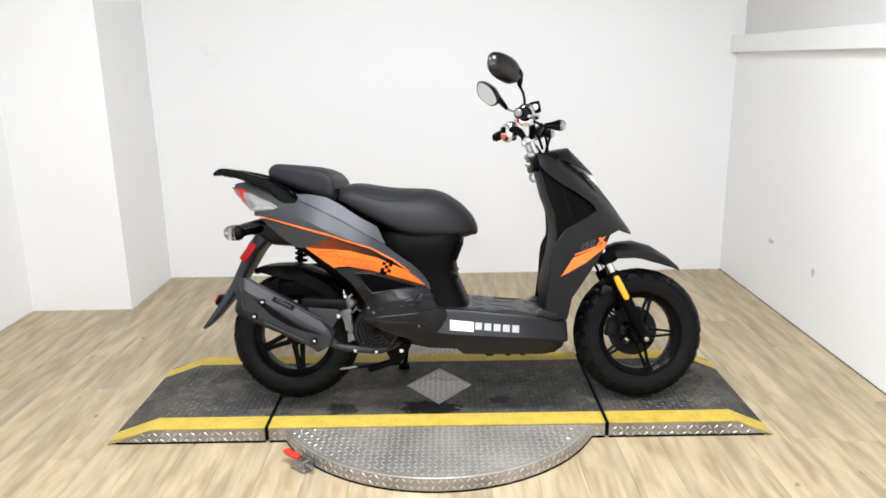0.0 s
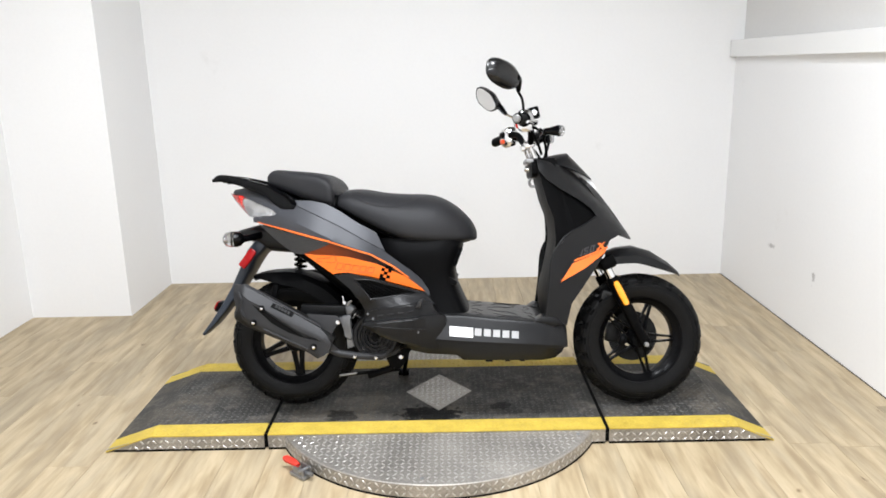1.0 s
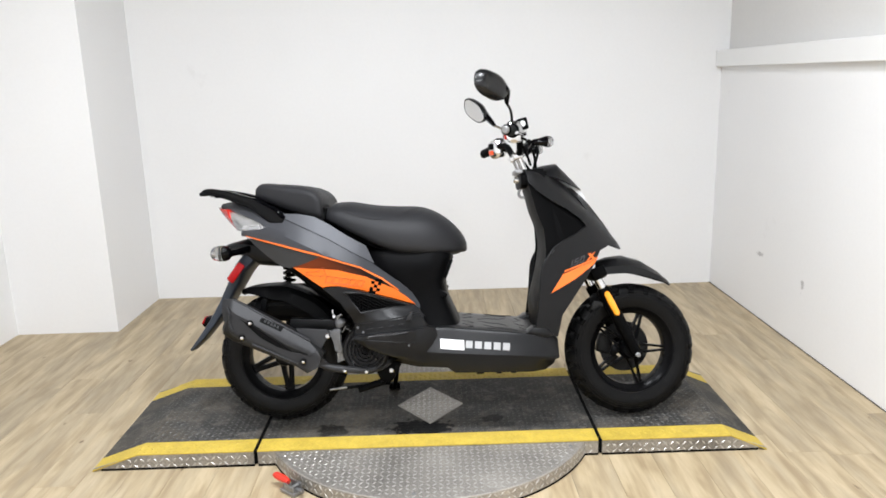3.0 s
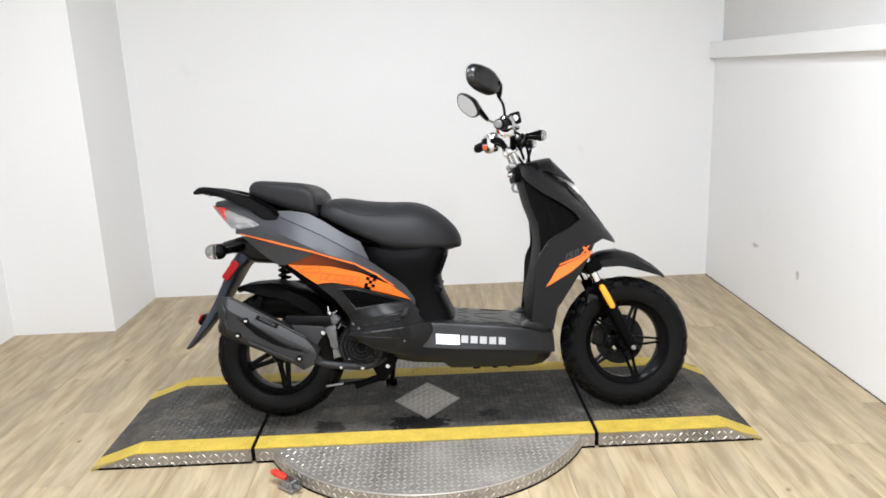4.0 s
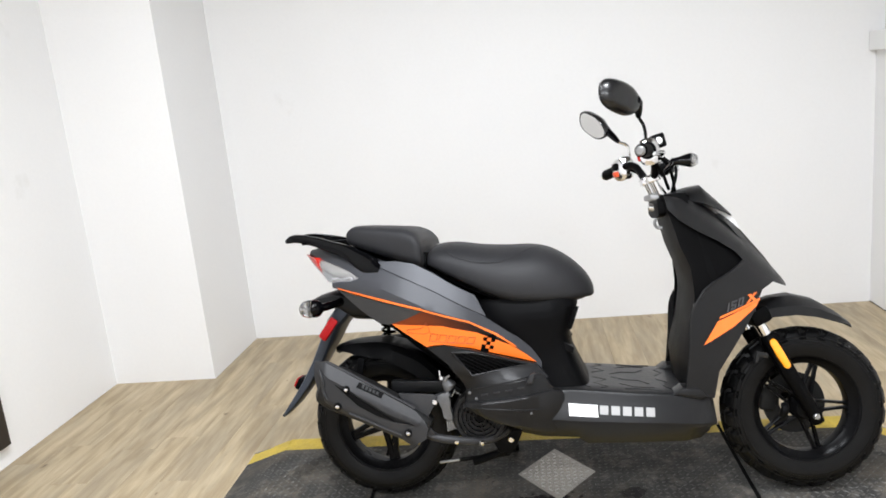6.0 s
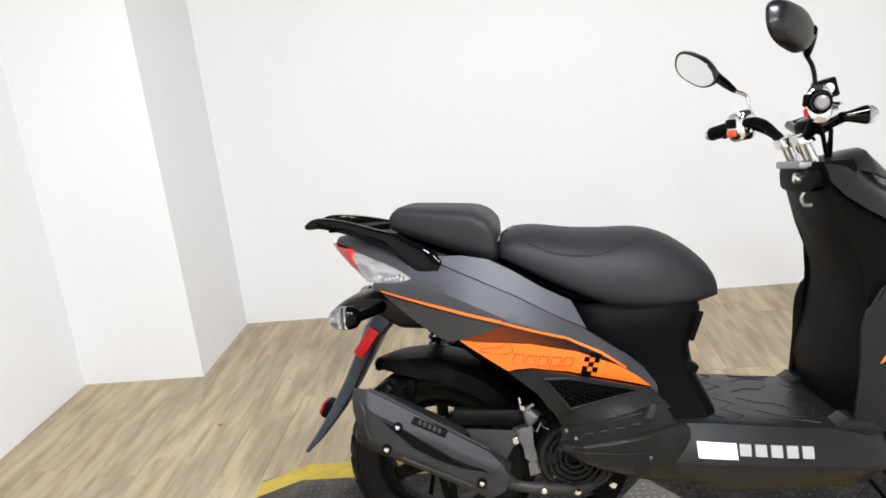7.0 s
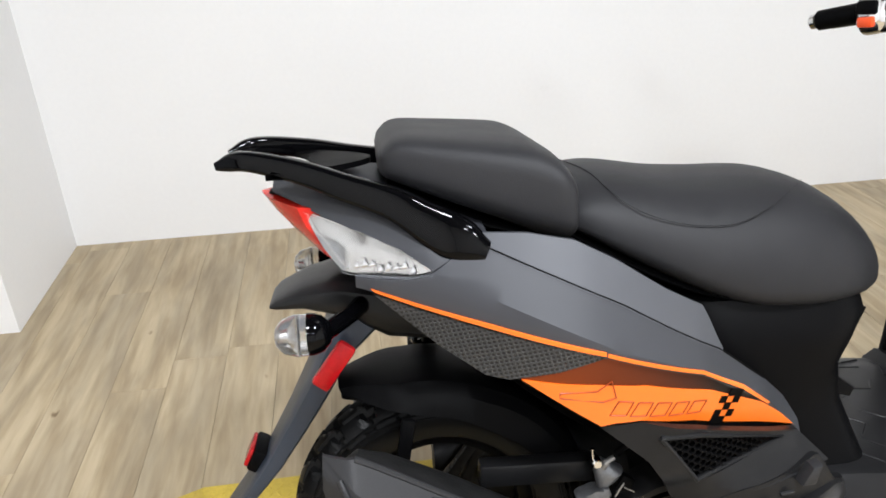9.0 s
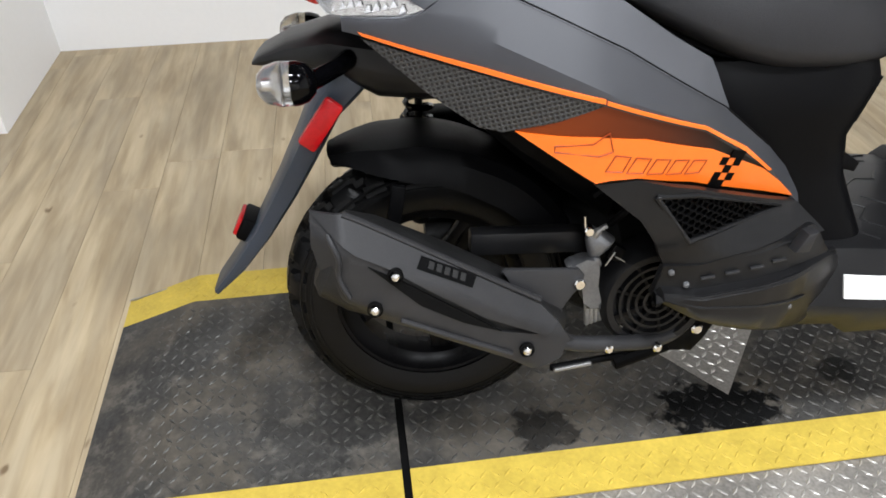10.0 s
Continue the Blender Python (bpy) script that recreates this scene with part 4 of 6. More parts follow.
for s, cov in zip((-1, 1), covers):
    bm = bmesh.new()
    loop = [Vector((p.x, s * (cover_w(p.x, p.y) + 0.001), p.y)) for p in TRI]
    tube(bm, loop + [loop[0], loop[0].lerp(loop[1], 0.1)], 0.0042, 8, False)
    part("vent_rim", bm, M_SHIELD, cov)
    bm = bmesh.new()
    h = 0.0062
    for i in range(40):
        for j in range(30):
            cx, cz = 0.275 + i * h * 1.5, 0.42 + j * h * math.sqrt(3) + (h * math.sqrt(3) / 2 if i % 2 else 0)
            for k in range(3):
                a0, a1 = radians(60 * k), radians(60 * k + 60)
                p, q = Vector((cx + h * math.cos(a0), cz + h * math.sin(a0))), Vector((cx + h * math.cos(a1), cz + h * math.sin(a1)))
                if not (inside(p) and inside(q)):
                    continue
                t = (q - p).normalized()
                o = Vector((-t.y, t.x)) * 0.0011
                y0, y1 = s * (cover_w(cx, cz) - 0.004), s * (cover_w(cx, cz) - 0.012)
                f = [bm.verts.new((v.x, y0, v.y)) for v in (p - o, q - o, q + o, p + o)]
                g = [bm.verts.new((v.x, y1, v.y)) for v in (p - o, q - o, q + o, p + o)]
                bm.faces.new(f)
                bm.faces.new((f[0], g[0], g[1], f[1]))
                bm.faces.new((f[2], g[2], g[3], f[3]))
    part("vent_mesh", bm, M_PLASTIC, cov, "honeycomb plastic vent mesh", smooth=False)
    bm = bmesh.new()
    skin(bm, [[(0.27, 0.515), (0.35, 0.51), (0.515, 0.45), (0.335, 0.415)]], lambda x, z: cover_w(x, z) - 0.03, 0.003, s, 0.05)
    part("vent_back", bm, M_DARK, cov, "dark back of the vent", smooth=False)


foot = []
FOOT_TOP = [(0.304, 0.340), (0.312, 0.386), (0.40, 0.400), (0.498, 0.413), (0.545, 0.420), (0.562, 0.395), (0.572, 0.374), (0.60, 0.366), (0.606, 0.35)]
FOOT_LOW = [(0.304, 0.336), (0.40, 0.290), (0.493, 0.258), (0.56, 0.238), (0.606, 0.252)]
for s in (-1, 1):
    bm = bmesh.new()
    rows = []
    for x in np.linspace(0.304, 0.606, 32):
        zt, zb = interp(x, FOOT_TOP), interp(x, FOOT_LOW)
        zl = min(max(0.351 + 0.06 * (x - 0.31), zb + 0.006), zt - 0.006)
        prof = [(zb, 0.003), (zb + 0.012, 0.013), (zb + 0.5 * (zl - zb), 0.017), (zl - 0.005, 0.016), (zl, 0.012), (zl + 0.003, -0.003), (zl + 0.5 * (zt - zl), -0.005), (zt, 0.0)]
        fade = interp(x, [(0.30, 1.0), (0.50, 1.0), (0.606, 0.15)])
        prof = [(z, o * fade) for z, o in prof]
        rows.append([(x, s * (foot_w(x, z) + o), z) for z, o in prof] + [(x, s * (foot_w(x, z) + o - 0.012), z) for z, o in reversed(prof)])
    rings_to(bm, rows)
    fc = part("foot_cover", bm, M_SHIELD, scooter, "charcoal lower side cover with a ledge", sharp=30)
    foot.append(fc)
    for x, z in ((0.325, 0.378), (0.345, 0.362), (0.505, 0.312)):
        bm = bmesh.new()
        lathe(bm, [(0.0005, s * 0.004), (0.004, s * 0.003), (0.005, 0)], (x, s * (foot_w(x, z) + (0.013 if z < 0.35 else -0.002)), z), 12)
        part("screw", bm, M_CARB, fc)
    for k in range(4):
        x, z = 0.372 + 0.036 * k, 0.3745 + 0.0035 * k
        y = s * (foot_w(x, z) - 0.001)
        bm = bmesh.new()
        box(bm, (x, y, z), (0.020, 0.005, 0.004), (0, -6, 0), 0.001)
        part("slot", bm, M_EXH, fc)
    for za, zb in ((0.002, 0.001), (0.012, 0.045)):
        bm = bmesh.new()
        pts = []
        for f in np.linspace(0, 1, 9):
            x = 0.335 + 0.20 * f
            z = 0.351 + 0.06 * (x - 0.31) - za - (zb - za) * f
            pts.append((x, s * (foot_w(x, z) + (0.0155 if za > 0.01 else 0.0125) * interp(x, [(0.50, 1.0), (0.606, 0.15)])), z))
        tube(bm, pts, [0.0012] + [0.0026] * 7 + [0.0012], 8)
        part("moulded_ridge", bm, M_SHIELD, fc)
    bm = bmesh.new()
    prism(bm, [(0.497, 0.398), (0.512, 0.425), (0.526, 0.428), (0.518, 0.398)], s * 0.243, s * 0.265, 0.003)
    part("footpeg_tab", bm, M_EXH, fc)

# floorboard
CREASE = [(0.47, 0.289), (0.64, 0.275), (0.955, 0.255), (1.03, 0.247)]
bm = bmesh.new()
rings = []
for x, zt, ze, zb, wt, wb in ((0.47, 0.375, 0.345, 0.236, 0.20, 0.18), (0.53, 0.378, 0.350, 0.224, 0.214, 0.185), (0.64, 0.376, 0.352, 0.218, 0.224, 0.19), (0.665, 0.374, 0.351, 0.199, 0.226, 0.19), (0.80, 0.360, 0.338, 0.196, 0.228, 0.19),
                              (0.955, 0.345, 0.325, 0.193, 0.224, 0.185), (1.0, 0.345, 0.322, 0.198, 0.215, 0.175), (1.03, 0.335, 0.310, 0.216, 0.20, 0.165), (1.048, 0.318, 0.298, 0.245, 0.18, 0.15)):
    zt, zb, wt, wb = zt - 0.012, zb - 0.008, wt - 0.003, wb - 0.003
    zc = interp(x, CREASE)
    half = [(0, zt), (wt * 0.6, zt), (wt - 0.034, zt - 0.001), (wt - 0.022, zt - 0.006), (wt - 0.016, zt - 0.014), (wt + 0.008, zc + 0.006), (wt + 0.010, zc), (wt + 0.007, zc - 0.010), (wb + 0.010, zb + 0.022), (wb - 0.002, zb + 0.005), (wb - 0.03, zb), (0, zb)]
    rings.append([(x, y, z) for y, z in half] + [(x, -y, z) for y, z in half[-2:0:-1]])
rings_to(bm, rings)
board = part("floorboard", bm, M_SHIELD, scooter, "charcoal plastic floorboard", sharp=28)


def board_z(x):
    return interp(x, [(0.47, 0.363), (0.53, 0.366), (0.64, 0.364), (0.80, 0.348), (0.955, 0.333), (1.0, 0.333)])


for s in (-1, 1):
    for pts in (((0.70, 0.03), (0.74, 0.06), (0.70, 0.10), (0.74, 0.14), (0.72, 0.155)), ((0.76, 0.02), (0.80, 0.05), (0.84, 0.05), (0.87, 0.09)), ((0.78, 0.10), (0.82, 0.13), (0.88, 0.13)), ((0.79, 0.155), (0.85, 0.148), (0.90, 0.16)),
                ((0.90, 0.02), (0.93, 0.06), (0.91, 0.10), (0.94, 0.15)), ((0.66, 0.13), (0.69, 0.16))):
        bm = bmesh.new()
        tube(bm, [(x, s * y * 1.12, board_z(x) - 0.0008) for x, y in pts], 0.0022, 6)
        part("tread_rib", bm, M_SHIELD, board)
    bm = bmesh.new()
    prism(bm, [(0.925, 0.331), (0.955, 0.350), (1.005, 0.346), (1.03, 0.322), (1.0, 0.312)], s * 0.13, s * 0.206, 0.009)
    part("toe_block", bm, M_SHIELD, board, "moulded toe block")
for x, w in ((0.76, 0.028), (0.83, 0.02), (0.885, 0.02)):
    bm = bmesh.new()
    box(bm, (x, -0.10, 0.183), (w, 0.05, 0.018), bevel=0.003)
    part("lug", bm, M_PLASTIC, board)


def board_w(x, z):
    """The slanted upper side of the floorboard."""
    wt = interp(x, [(0.47, 0.197), (0.53, 0.211), (0.64, 0.221), (0.80, 0.225), (0.955, 0.221), (1.0, 0.212)])
    za, zb = board_z(x) - 0.014, interp(x, CREASE) + 0.006
    f = (za - z) / (za - zb)
    return wt - 0.016 + 0.024 * f


def flat_mark(bm, polys, lift=0.0045, thick=0.005):
    skin(bm, [[(x, z - 0.012) for x, z in p] for p in polys], board_w, thick, -1, 0.05, lift)


bm = bmesh.new()
flat_mark(bm, [[(0.617, 0.303), (0.702, 0.296), (0.702, 0.328), (0.617, 0.336)]])
part("sticker", bm, M_WHITE, board, "blank white paper sticker", smooth=False)
# maker's mark: five plain silver bars
for k in range(5):
    x = 0.709 + 0.0335 * k
    z = 0.3265 - 0.088 * (x - 0.70)
    bm = bmesh.new()
    flat_mark(bm, [[(x - 0.002, z - 0.022), (x + 0.0225, z - 0.0242), (x + 0.0245, z - 0.0012), (x, z + 0.001)]])
    part("maker_mark", bm, M_LETTER, board, smooth=False)

# leg shield
FRONT = [(0.30, 1.32), (0.61, 1.324), (0.70, 1.262), (0.75, 1.228), (0.82, 1.168), (0.88, 1.122), (0.935, 1.072), (0.96, 1.05)]
# crease that runs down the cowl
CROWN = [(0.95, 0.900), (1.02, 0.862), (1.10, 0.800), (1.18, 0.732), (1.25, 0.672), (1.32, 0.612)]
SWIDE = [(0.28, 0.200), (0.50, 0.203), (0.65, 0.19), (0.75, 0.170), (0.85, 0.157), (0.94, 0.142)]


def shield_w(x, z):
    u = min(1.0, max(0.0, (x - 0.95) / (smooth_interp(z, FRONT) - 0.95)))
    over = max(0.0, z - interp(x, CROWN))
    return max(smooth_interp(z, SWIDE) * (1 - u ** 2.3) ** 0.75 - 0.8 * over, 0.0) + 0.001


bm = bmesh.new()
BACK = [(0.34, 0.985), (0.414, 0.980), (0.50, 1.007), (0.62, 1.030), (0.70, 1.013), (0.75, 0.992), (0.834, 0.970), (0.90, 0.958)]
rings = []
for z in np.linspace(0.33, 0.905, 16):
    xb, w = interp(z, BACK), smooth_interp(z, SWIDE) - 0.017
    ring = [(xb + 0.012 * t * t - 0.018, w * t, z) for t in np.linspace(-1, 1, 13)]
    ring += [(xb + 0.06, w * t * 0.96, z) for t in np.linspace(1, -1, 13)]
    rings.append(ring)
rings_to(bm, rings)
part("inner_shield", bm, M_INNER, scooter, "matt black inner leg shield")
both("shield_side", [[(0.953, 0.895), (0.957, 0.86), (0.985, 0.75), (1.008, 0.69), (1.012, 0.62), (1.0, 0.50), (0.98, 0.42), (0.965, 0.35), (1.02, 0.345), (1.052, 0.468), (1.068, 0.60), (1.09, 0.64), (1.178, 0.690), (1.178, 0.700), (1.10, 0.755), (1.0, 0.825)]], M_INNER, lambda x, z: shield_w(x, z) - 0.012, "matt black recessed shield side", 0.006)
both("front_cowl", [[(0.950, 0.900), (0.962, 0.899), (1.02, 0.884), (1.075, 0.866), (1.105, 0.846), (1.140, 0.822), (1.176, 0.790), (1.192, 0.785), (1.222, 0.746), (1.258, 0.698), (1.320, 0.606), (1.318, 0.600), (1.276, 0.618), (1.225, 0.648), (1.18, 0.680), (1.172, 0.694), (1.150, 0.722), (1.10, 0.757), (1.04, 0.790), (0.985, 0.828), (0.956, 0.862)]],
     M_SHIELD, shield_w, "charcoal front cowl", 0.006, 0.025)
lowers = both("lower_shield", [[(1.032, 0.605), (1.050, 0.630), (1.10, 0.655), (1.172, 0.697), (1.225, 0.656), (1.272, 0.626), (1.219, 0.606), (1.188, 0.550), (1.126, 0.470), (1.064, 0.390), (1.045, 0.315), (1.0, 0.320), (0.965, 0.345), (0.980, 0.45), (0.990, 0.55), (1.005, 0.585)]], M_SHIELD, shield_w, "charcoal lower leg shield", 0.006, 0.025)
for s, low in zip((-1, 1), lowers):
    bm = bmesh.new()
    tube(bm, [(p.x, s * (shield_w(p.x, p.z) - 0.003), p.z) for p in curve_pts([(1.172, 0, 0.689), (1.10, 0, 0.655), (1.050, 0, 0.630), (1.026, 0, 0.605), (0.994, 0, 0.55), (0.983, 0, 0.45), (0.968, 0, 0.347)], 6)], 0.0042, 8)
    part("edge_lip", bm, M_SHIELD, low)
    bm = bmesh.new()
    skin(bm, [[(1.024, 0.468), (1.070, 0.532), (1.14, 0.556), (1.203, 0.576), (1.195, 0.563), (1.12, 0.515)]], shield_w, 0.003, s, 0.025, 0.0025)
    part("decal", bm, M_ORANGE, low, "orange blade decal")
    bm = bmesh.new()
    skin(bm, [[(1.078, 0.545), (1.206, 0.584), (1.209, 0.579), (1.076, 0.539)]], shield_w, 0.003, s, 0.025, 0.0025)
    part("decal", bm, M_ORANGE, low, "orange line decal")
    for k, segments in enumerate(("bc", "afgcd", "abcdef")):
        x0, z0 = 1.088 + 0.023 * k, 0.553 + 0.0065 * k
        w, h, q = 0.016, 0.024, 0.0042
        bars = {"a": (0, h - q, w, h), "d": (0, 0, w, q), "g": (0, h / 2 - q / 2, w, h / 2 + q / 2), "b": (w - q, h / 2, w, h), "c": (w - q, 0, w, h / 2), "e": (0, 0, q, h / 2), "f": (0, h / 2, q, h)}
        bm = bmesh.new()
        for j, name in enumerate(segments):
            u0, v0, u1, v1 = bars[name]
            skin(bm, [[(x0 + u + 0.3 * v, z0 + v + 0.18 * u) for u, v in ((u0, v0), (u1, v0), (u1, v1), (u0, v1))]], shield_w, 0.002, s, 0.05, 0.0022 + 0.0002 * j)
        part("model_mark", bm, M_GREY, low)
    bm = bmesh.new()
    skin(bm, [[(1.160, 0.572), (1.169, 0.574), (1.200, 0.602), (1.190, 0.600)]], shield_w, 0.002, s, 0.05, 0.0026)
    skin(bm, [[(1.168, 0.597), (1.178, 0.600), (1.196, 0.580), (1.187, 0.577)]], shield_w, 0.002, s, 0.05, 0.0034)
    part("model_mark", bm, M_ORANGE, low, "orange cross-shaped mark")
    bm = bmesh.new()
    skin(bm, [[(1.070, 0.872), (1.100, 0.880), (1.168, 0.828), (1.186, 0.803), (1.190, 0.792), (1.178, 0.784), (1.140, 0.818), (1.105, 0.842), (1.075, 0.862)]], lambda x, z: shield_w(x, z) - 0.003, 0.003, s, 0.02)
    part("headlamp_lens", bm, M_PALE, scooter, "pale clear headlamp lens")
bm = bmesh.new()
rings = []
for x, zt, ze, w in ((0.955, 0.902, 0.894, 0.100), (0.975, 0.908, 0.892, 0.108), (1.01, 0.918, 0.886, 0.108), (1.045, 0.924, 0.877, 0.104), (1.078, 0.927, 0.868, 0.096), (1.092, 0.912, 0.862, 0.086), (1.115, 0.889, 0.853, 0.068), (1.145, 0.858, 0.840, 0.042), (1.172, 0.830, 0.826, 0.012)):
    half = [(w, ze), (w * 0.86, ze + 0.45 * (zt - ze)), (w * 0.55, ze + 0.86 * (zt - ze)), (w * 0.2, zt - 0.001)]
    rings.append([(x, -y, z) for y, z in half] + [(x, 0, zt)] + [(x, y, z) for y, z in reversed(half)] + [(x, w * 0.8, ze - 0.002), (x, 0, ze + 0.3 * (zt - ze)), (x, -w * 0.8, ze - 0.002)])
rings_to(bm, rings)
part("visor", bm, M_SHIELD, scooter, "charcoal visor over the headlamp", sharp=28)
bm = bmesh.new()
for z0, x0, z1, x1 in ((0.62, 1.315, 0.70, 1.255), (0.70, 1.255, 0.80, 1.18), (0.80, 1.18, 0.835, 1.14)):
    rings_to(bm, [[(x - 0.03, -0.05, z), (x - 0.004, -0.012, z), (x - 0.001, 0, z), (x - 0.004, 0.012, z), (x - 0.03, 0.05, z), (x - 0.04, 0, z)] for x, z in ((x0, z0), (x1, z1))])
part("nose_spine", bm, M_SHIELD, scooter)
# ignition lock and hook on the inner shield
bm = bmesh.new()
rings_to(bm, [[(x, a, z + c) for a, c in hoop(20, w, h, 4)] for x, z, w, h in ((0.930, 0.862, 0.085, 0.02), (0.936, 0.866, 0.110, 0.030), (0.975, 0.872, 0.120, 0.034), (1.03, 0.875, 0.115, 0.03))])
part("lock_housing", bm, M_INNER, scooter, "black dash round the ignition lock")
bm = bmesh.new()
box(bm, (0.945, 0.002, 0.897), (0.055, 0.16, 0.018), (0, 8, 0), 0.006)
part("top_yoke", bm, M_ALU, scooter, "bare aluminium top yoke")
bm = bmesh.new()
cyl(bm, (0.945, -0.055, 0.868), (0.912, -0.055, 0.872), 0.012, 16, 0.003)
part("ignition_lock", bm, M_CHROME, scooter, "chrome ignition lock")
bm = bmesh.new()
tube(bm, curve_pts([(0.985, -0.05, 0.838), (0.945, -0.05, 0.840), (0.930, -0.05, 0.824), (0.936, -0.05, 0.808), (0.952, -0.05, 0.806)], 5), 0.005, 8)
part("luggage_hook", bm, M_ALU, scooter, "steel luggage hook")


# wheels and fork
STANCE["m"] = None


def tyre_mesh(c, r, half, rim, blocks=24):
    """One moulded carcass whose crown and shoulders carry staggered blocks between grooves."""
    bm = bmesh.new()
    n = blocks * 10
    qs = [-1.0, -0.97, -0.93, -0.86, -0.80, -0.76, -0.62, -0.50, -0.44, -0.38, -0.22, -0.07, -0.03, 0.03, 0.07, 0.22, 0.38, 0.44, 0.50, 0.62, 0.76, 0.80, 0.86, 0.93, 0.97, 1.0]
    rings = []
    for q in qs:
        base = rim + (r - rim) * (max(0.0, 1 - q * q) ** 0.31)
        if abs(q) == 1.0:
            base = rim + 0.012
        ring = []
        for k in range(n):
            ph = (k / 10 + (0.5 if q > 0 else 0)) % 1.0
            cut = 0.0
            if abs(q) < 0.40 and (abs(q) < 0.04 or (ph + abs(q)) % 1.0 < 0.28):
                cut = 0.008
            elif 0.40 <= abs(q) < 0.46:
                cut = 0.005
            elif 0.46 <= abs(q) < 0.90 and (ph + 0.5 - 0.4 * abs(q)) % 1.0 < 0.31:
                cut = 0.0125
            a = 2 * math.pi * k / n
            rr = base - cut
            ring.append(Vector(c) + Vector((rr * math.cos(a), half * q * (0.9 if abs(q) == 1.0 else 1.0), rr * math.sin(a))))
        rings.append(ring)
    for q in (0.8, -0.8):
        rings.append([Vector(c) + Vector(((rim - 0.005) * math.cos(2 * math.pi * k / n), half * q, (rim - 0.005) * math.sin(2 * math.pi * k / n))) for k in range(n)])
    rings.append(rings[0])
    rings_to(bm, rings, True, False)
    bmesh.ops.remove_doubles(bm, verts=bm.verts, dist=0.00001)
    return bm


def rim_mesh(c, r, half):
    bm = bmesh.new()
    lathe(bm, [(r + 0.004, -half), (r + 0.006, -half + 0.004), (r - 0.004, -half + 0.009), (r - 0.016, -half + 0.016), (r - 0.02, 0), (r - 0.016, half - 0.016), (r - 0.004, half - 0.009), (r + 0.006, half - 0.004), (r + 0.004, half), (r - 0.004, half - 0.002), (r - 0.012, half - 0.012),
               (r - 0.026, half - 0.02), (r - 0.028, 0), (r - 0.026, -half + 0.02), (r - 0.012, -half + 0.012), (r - 0.004, -half + 0.002), (r + 0.004, -half)], c, 72)
    bmesh.ops.remove_doubles(bm, verts=bm.verts, dist=0.0001)
    return bm


def spoke_mesh(c, a, r0, r1, y, broad=1.0):
    """A forked cast spoke."""
    bm = bmesh.new()
    d, t = Vector((math.cos(a), 0, math.sin(a))), Vector((-math.sin(a), 0, math.cos(a)))
    for s in (-1, 1):
        rings = []
        for f, off, w, h in ((0.0, 0.016, 0.0055, 0.014), (0.45, 0.0115, 0.0047, 0.011), (0.8, 0.0075, 0.0048, 0.010), (1.0, 0.0065, 0.0065, 0.012)):
            p = Vector(c) + d * (r0 + (r1 - r0) * f) + t * (s * off)
            rings.append([p + t * u + Vector((0, y + v, 0)) for u, v in hoop(8, w * broad, h, 3)])
        rings_to(bm, rings)
    return bm


STEER = 6.0
AXIS_P, AXIS_D = Vector((1.165, 0, 0.51)), Vector((-0.41, 0, 0.91)).normalized()
TURN_M = Matrix.Translation(AXIS_P) @ Matrix.Rotation(radians(STEER), 4, AXIS_D) @ Matrix.Translation(-AXIS_P)


def steered(name, bm, mat, parent=None, label="", smooth=True):
    bmesh.ops.transform(bm, verts=bm.verts, matrix=TURN_M)
    return part(name, bm, mat, parent or scooter, label, smooth)


def wheel(name, c, half, make, label, phase, broad=1.0):
    w = make("rim", rim_mesh(c, 0.159, half * 0.74), M_RIM, None, "black cast alloy rim")
    w.name = name
    w["label"] = label
    make("tyre", tyre_mesh(c, HUB - 0.002, half, 0.165), M_RUBBER, w, "black rubber tyre with block tread")
    for q, rr in ((0.962, 0.199), (0.925, 0.207), (0.868, 0.216)):
        for side in (-1, 1):
            bm = bmesh.new()
            o = side * half * q
            lathe(bm, [(rr - 0.003, o - side * 0.003), (rr - 0.0012, o + side * 0.0018), (rr + 0.0012, o + side * 0.0016), (rr + 0.003, o - side * 0.003)], c, 64)
            make("sidewall_ridge", bm, M_RUBBER, w)
    for k in range(5):
        make("spoke", spoke_mesh(c, radians(phase + 72 * k), 0.03, 0.140, 0.0, broad), M_RIM, w)
    bm = bmesh.new()
    lathe(bm, [(0.012, -0.045), (0.03, -0.042), (0.038, -0.025), (0.04, 0), (0.038, 0.025), (0.03, 0.042), (0.012, 0.045)], c, 28)
    make("hub", bm, M_RIM, w)
    return w


FC, RC = (1.333, 0, HUB), (0.0, 0, HUB)
rear = wheel("rear_wheel", RC, 0.060, lambda n, b, m, p, l="": part(n, b, m, p or scooter, l), "black five-spoke rear wheel", 59, 2.1)
STANCE["m"] = pose(-0.040, 0, 0)
front = wheel("front_wheel", FC, 0.054, lambda n, b, m, p, l="": steered(n, b, m, p, l), "black five-spoke front wheel", 70)
bm = bmesh.new()
lathe(bm, [(0.045, 0.058), (0.095, 0.058), (0.095, 0.054), (0.045, 0.054), (0.045, 0.058)], FC, 48)
steered("brake_disc", bm, M_ENGINE, front, "steel front brake disc")
bm = bmesh.new()
box(bm, (1.255, 0.062, 0.26), (0.05, 0.04, 0.075), (0, 10, 0), 0.01)
steered("caliper", bm, M_ENGINE, None, "dark front brake caliper")
bm = bmesh.new()
tube(bm, curve_pts([(1.262, -0.06, 0.262), (1.255, -0.08, 0.255), (1.25, -0.07, 0.235)], 5), 0.012, 10)
steered("sensor", bm, M_PLASTIC)

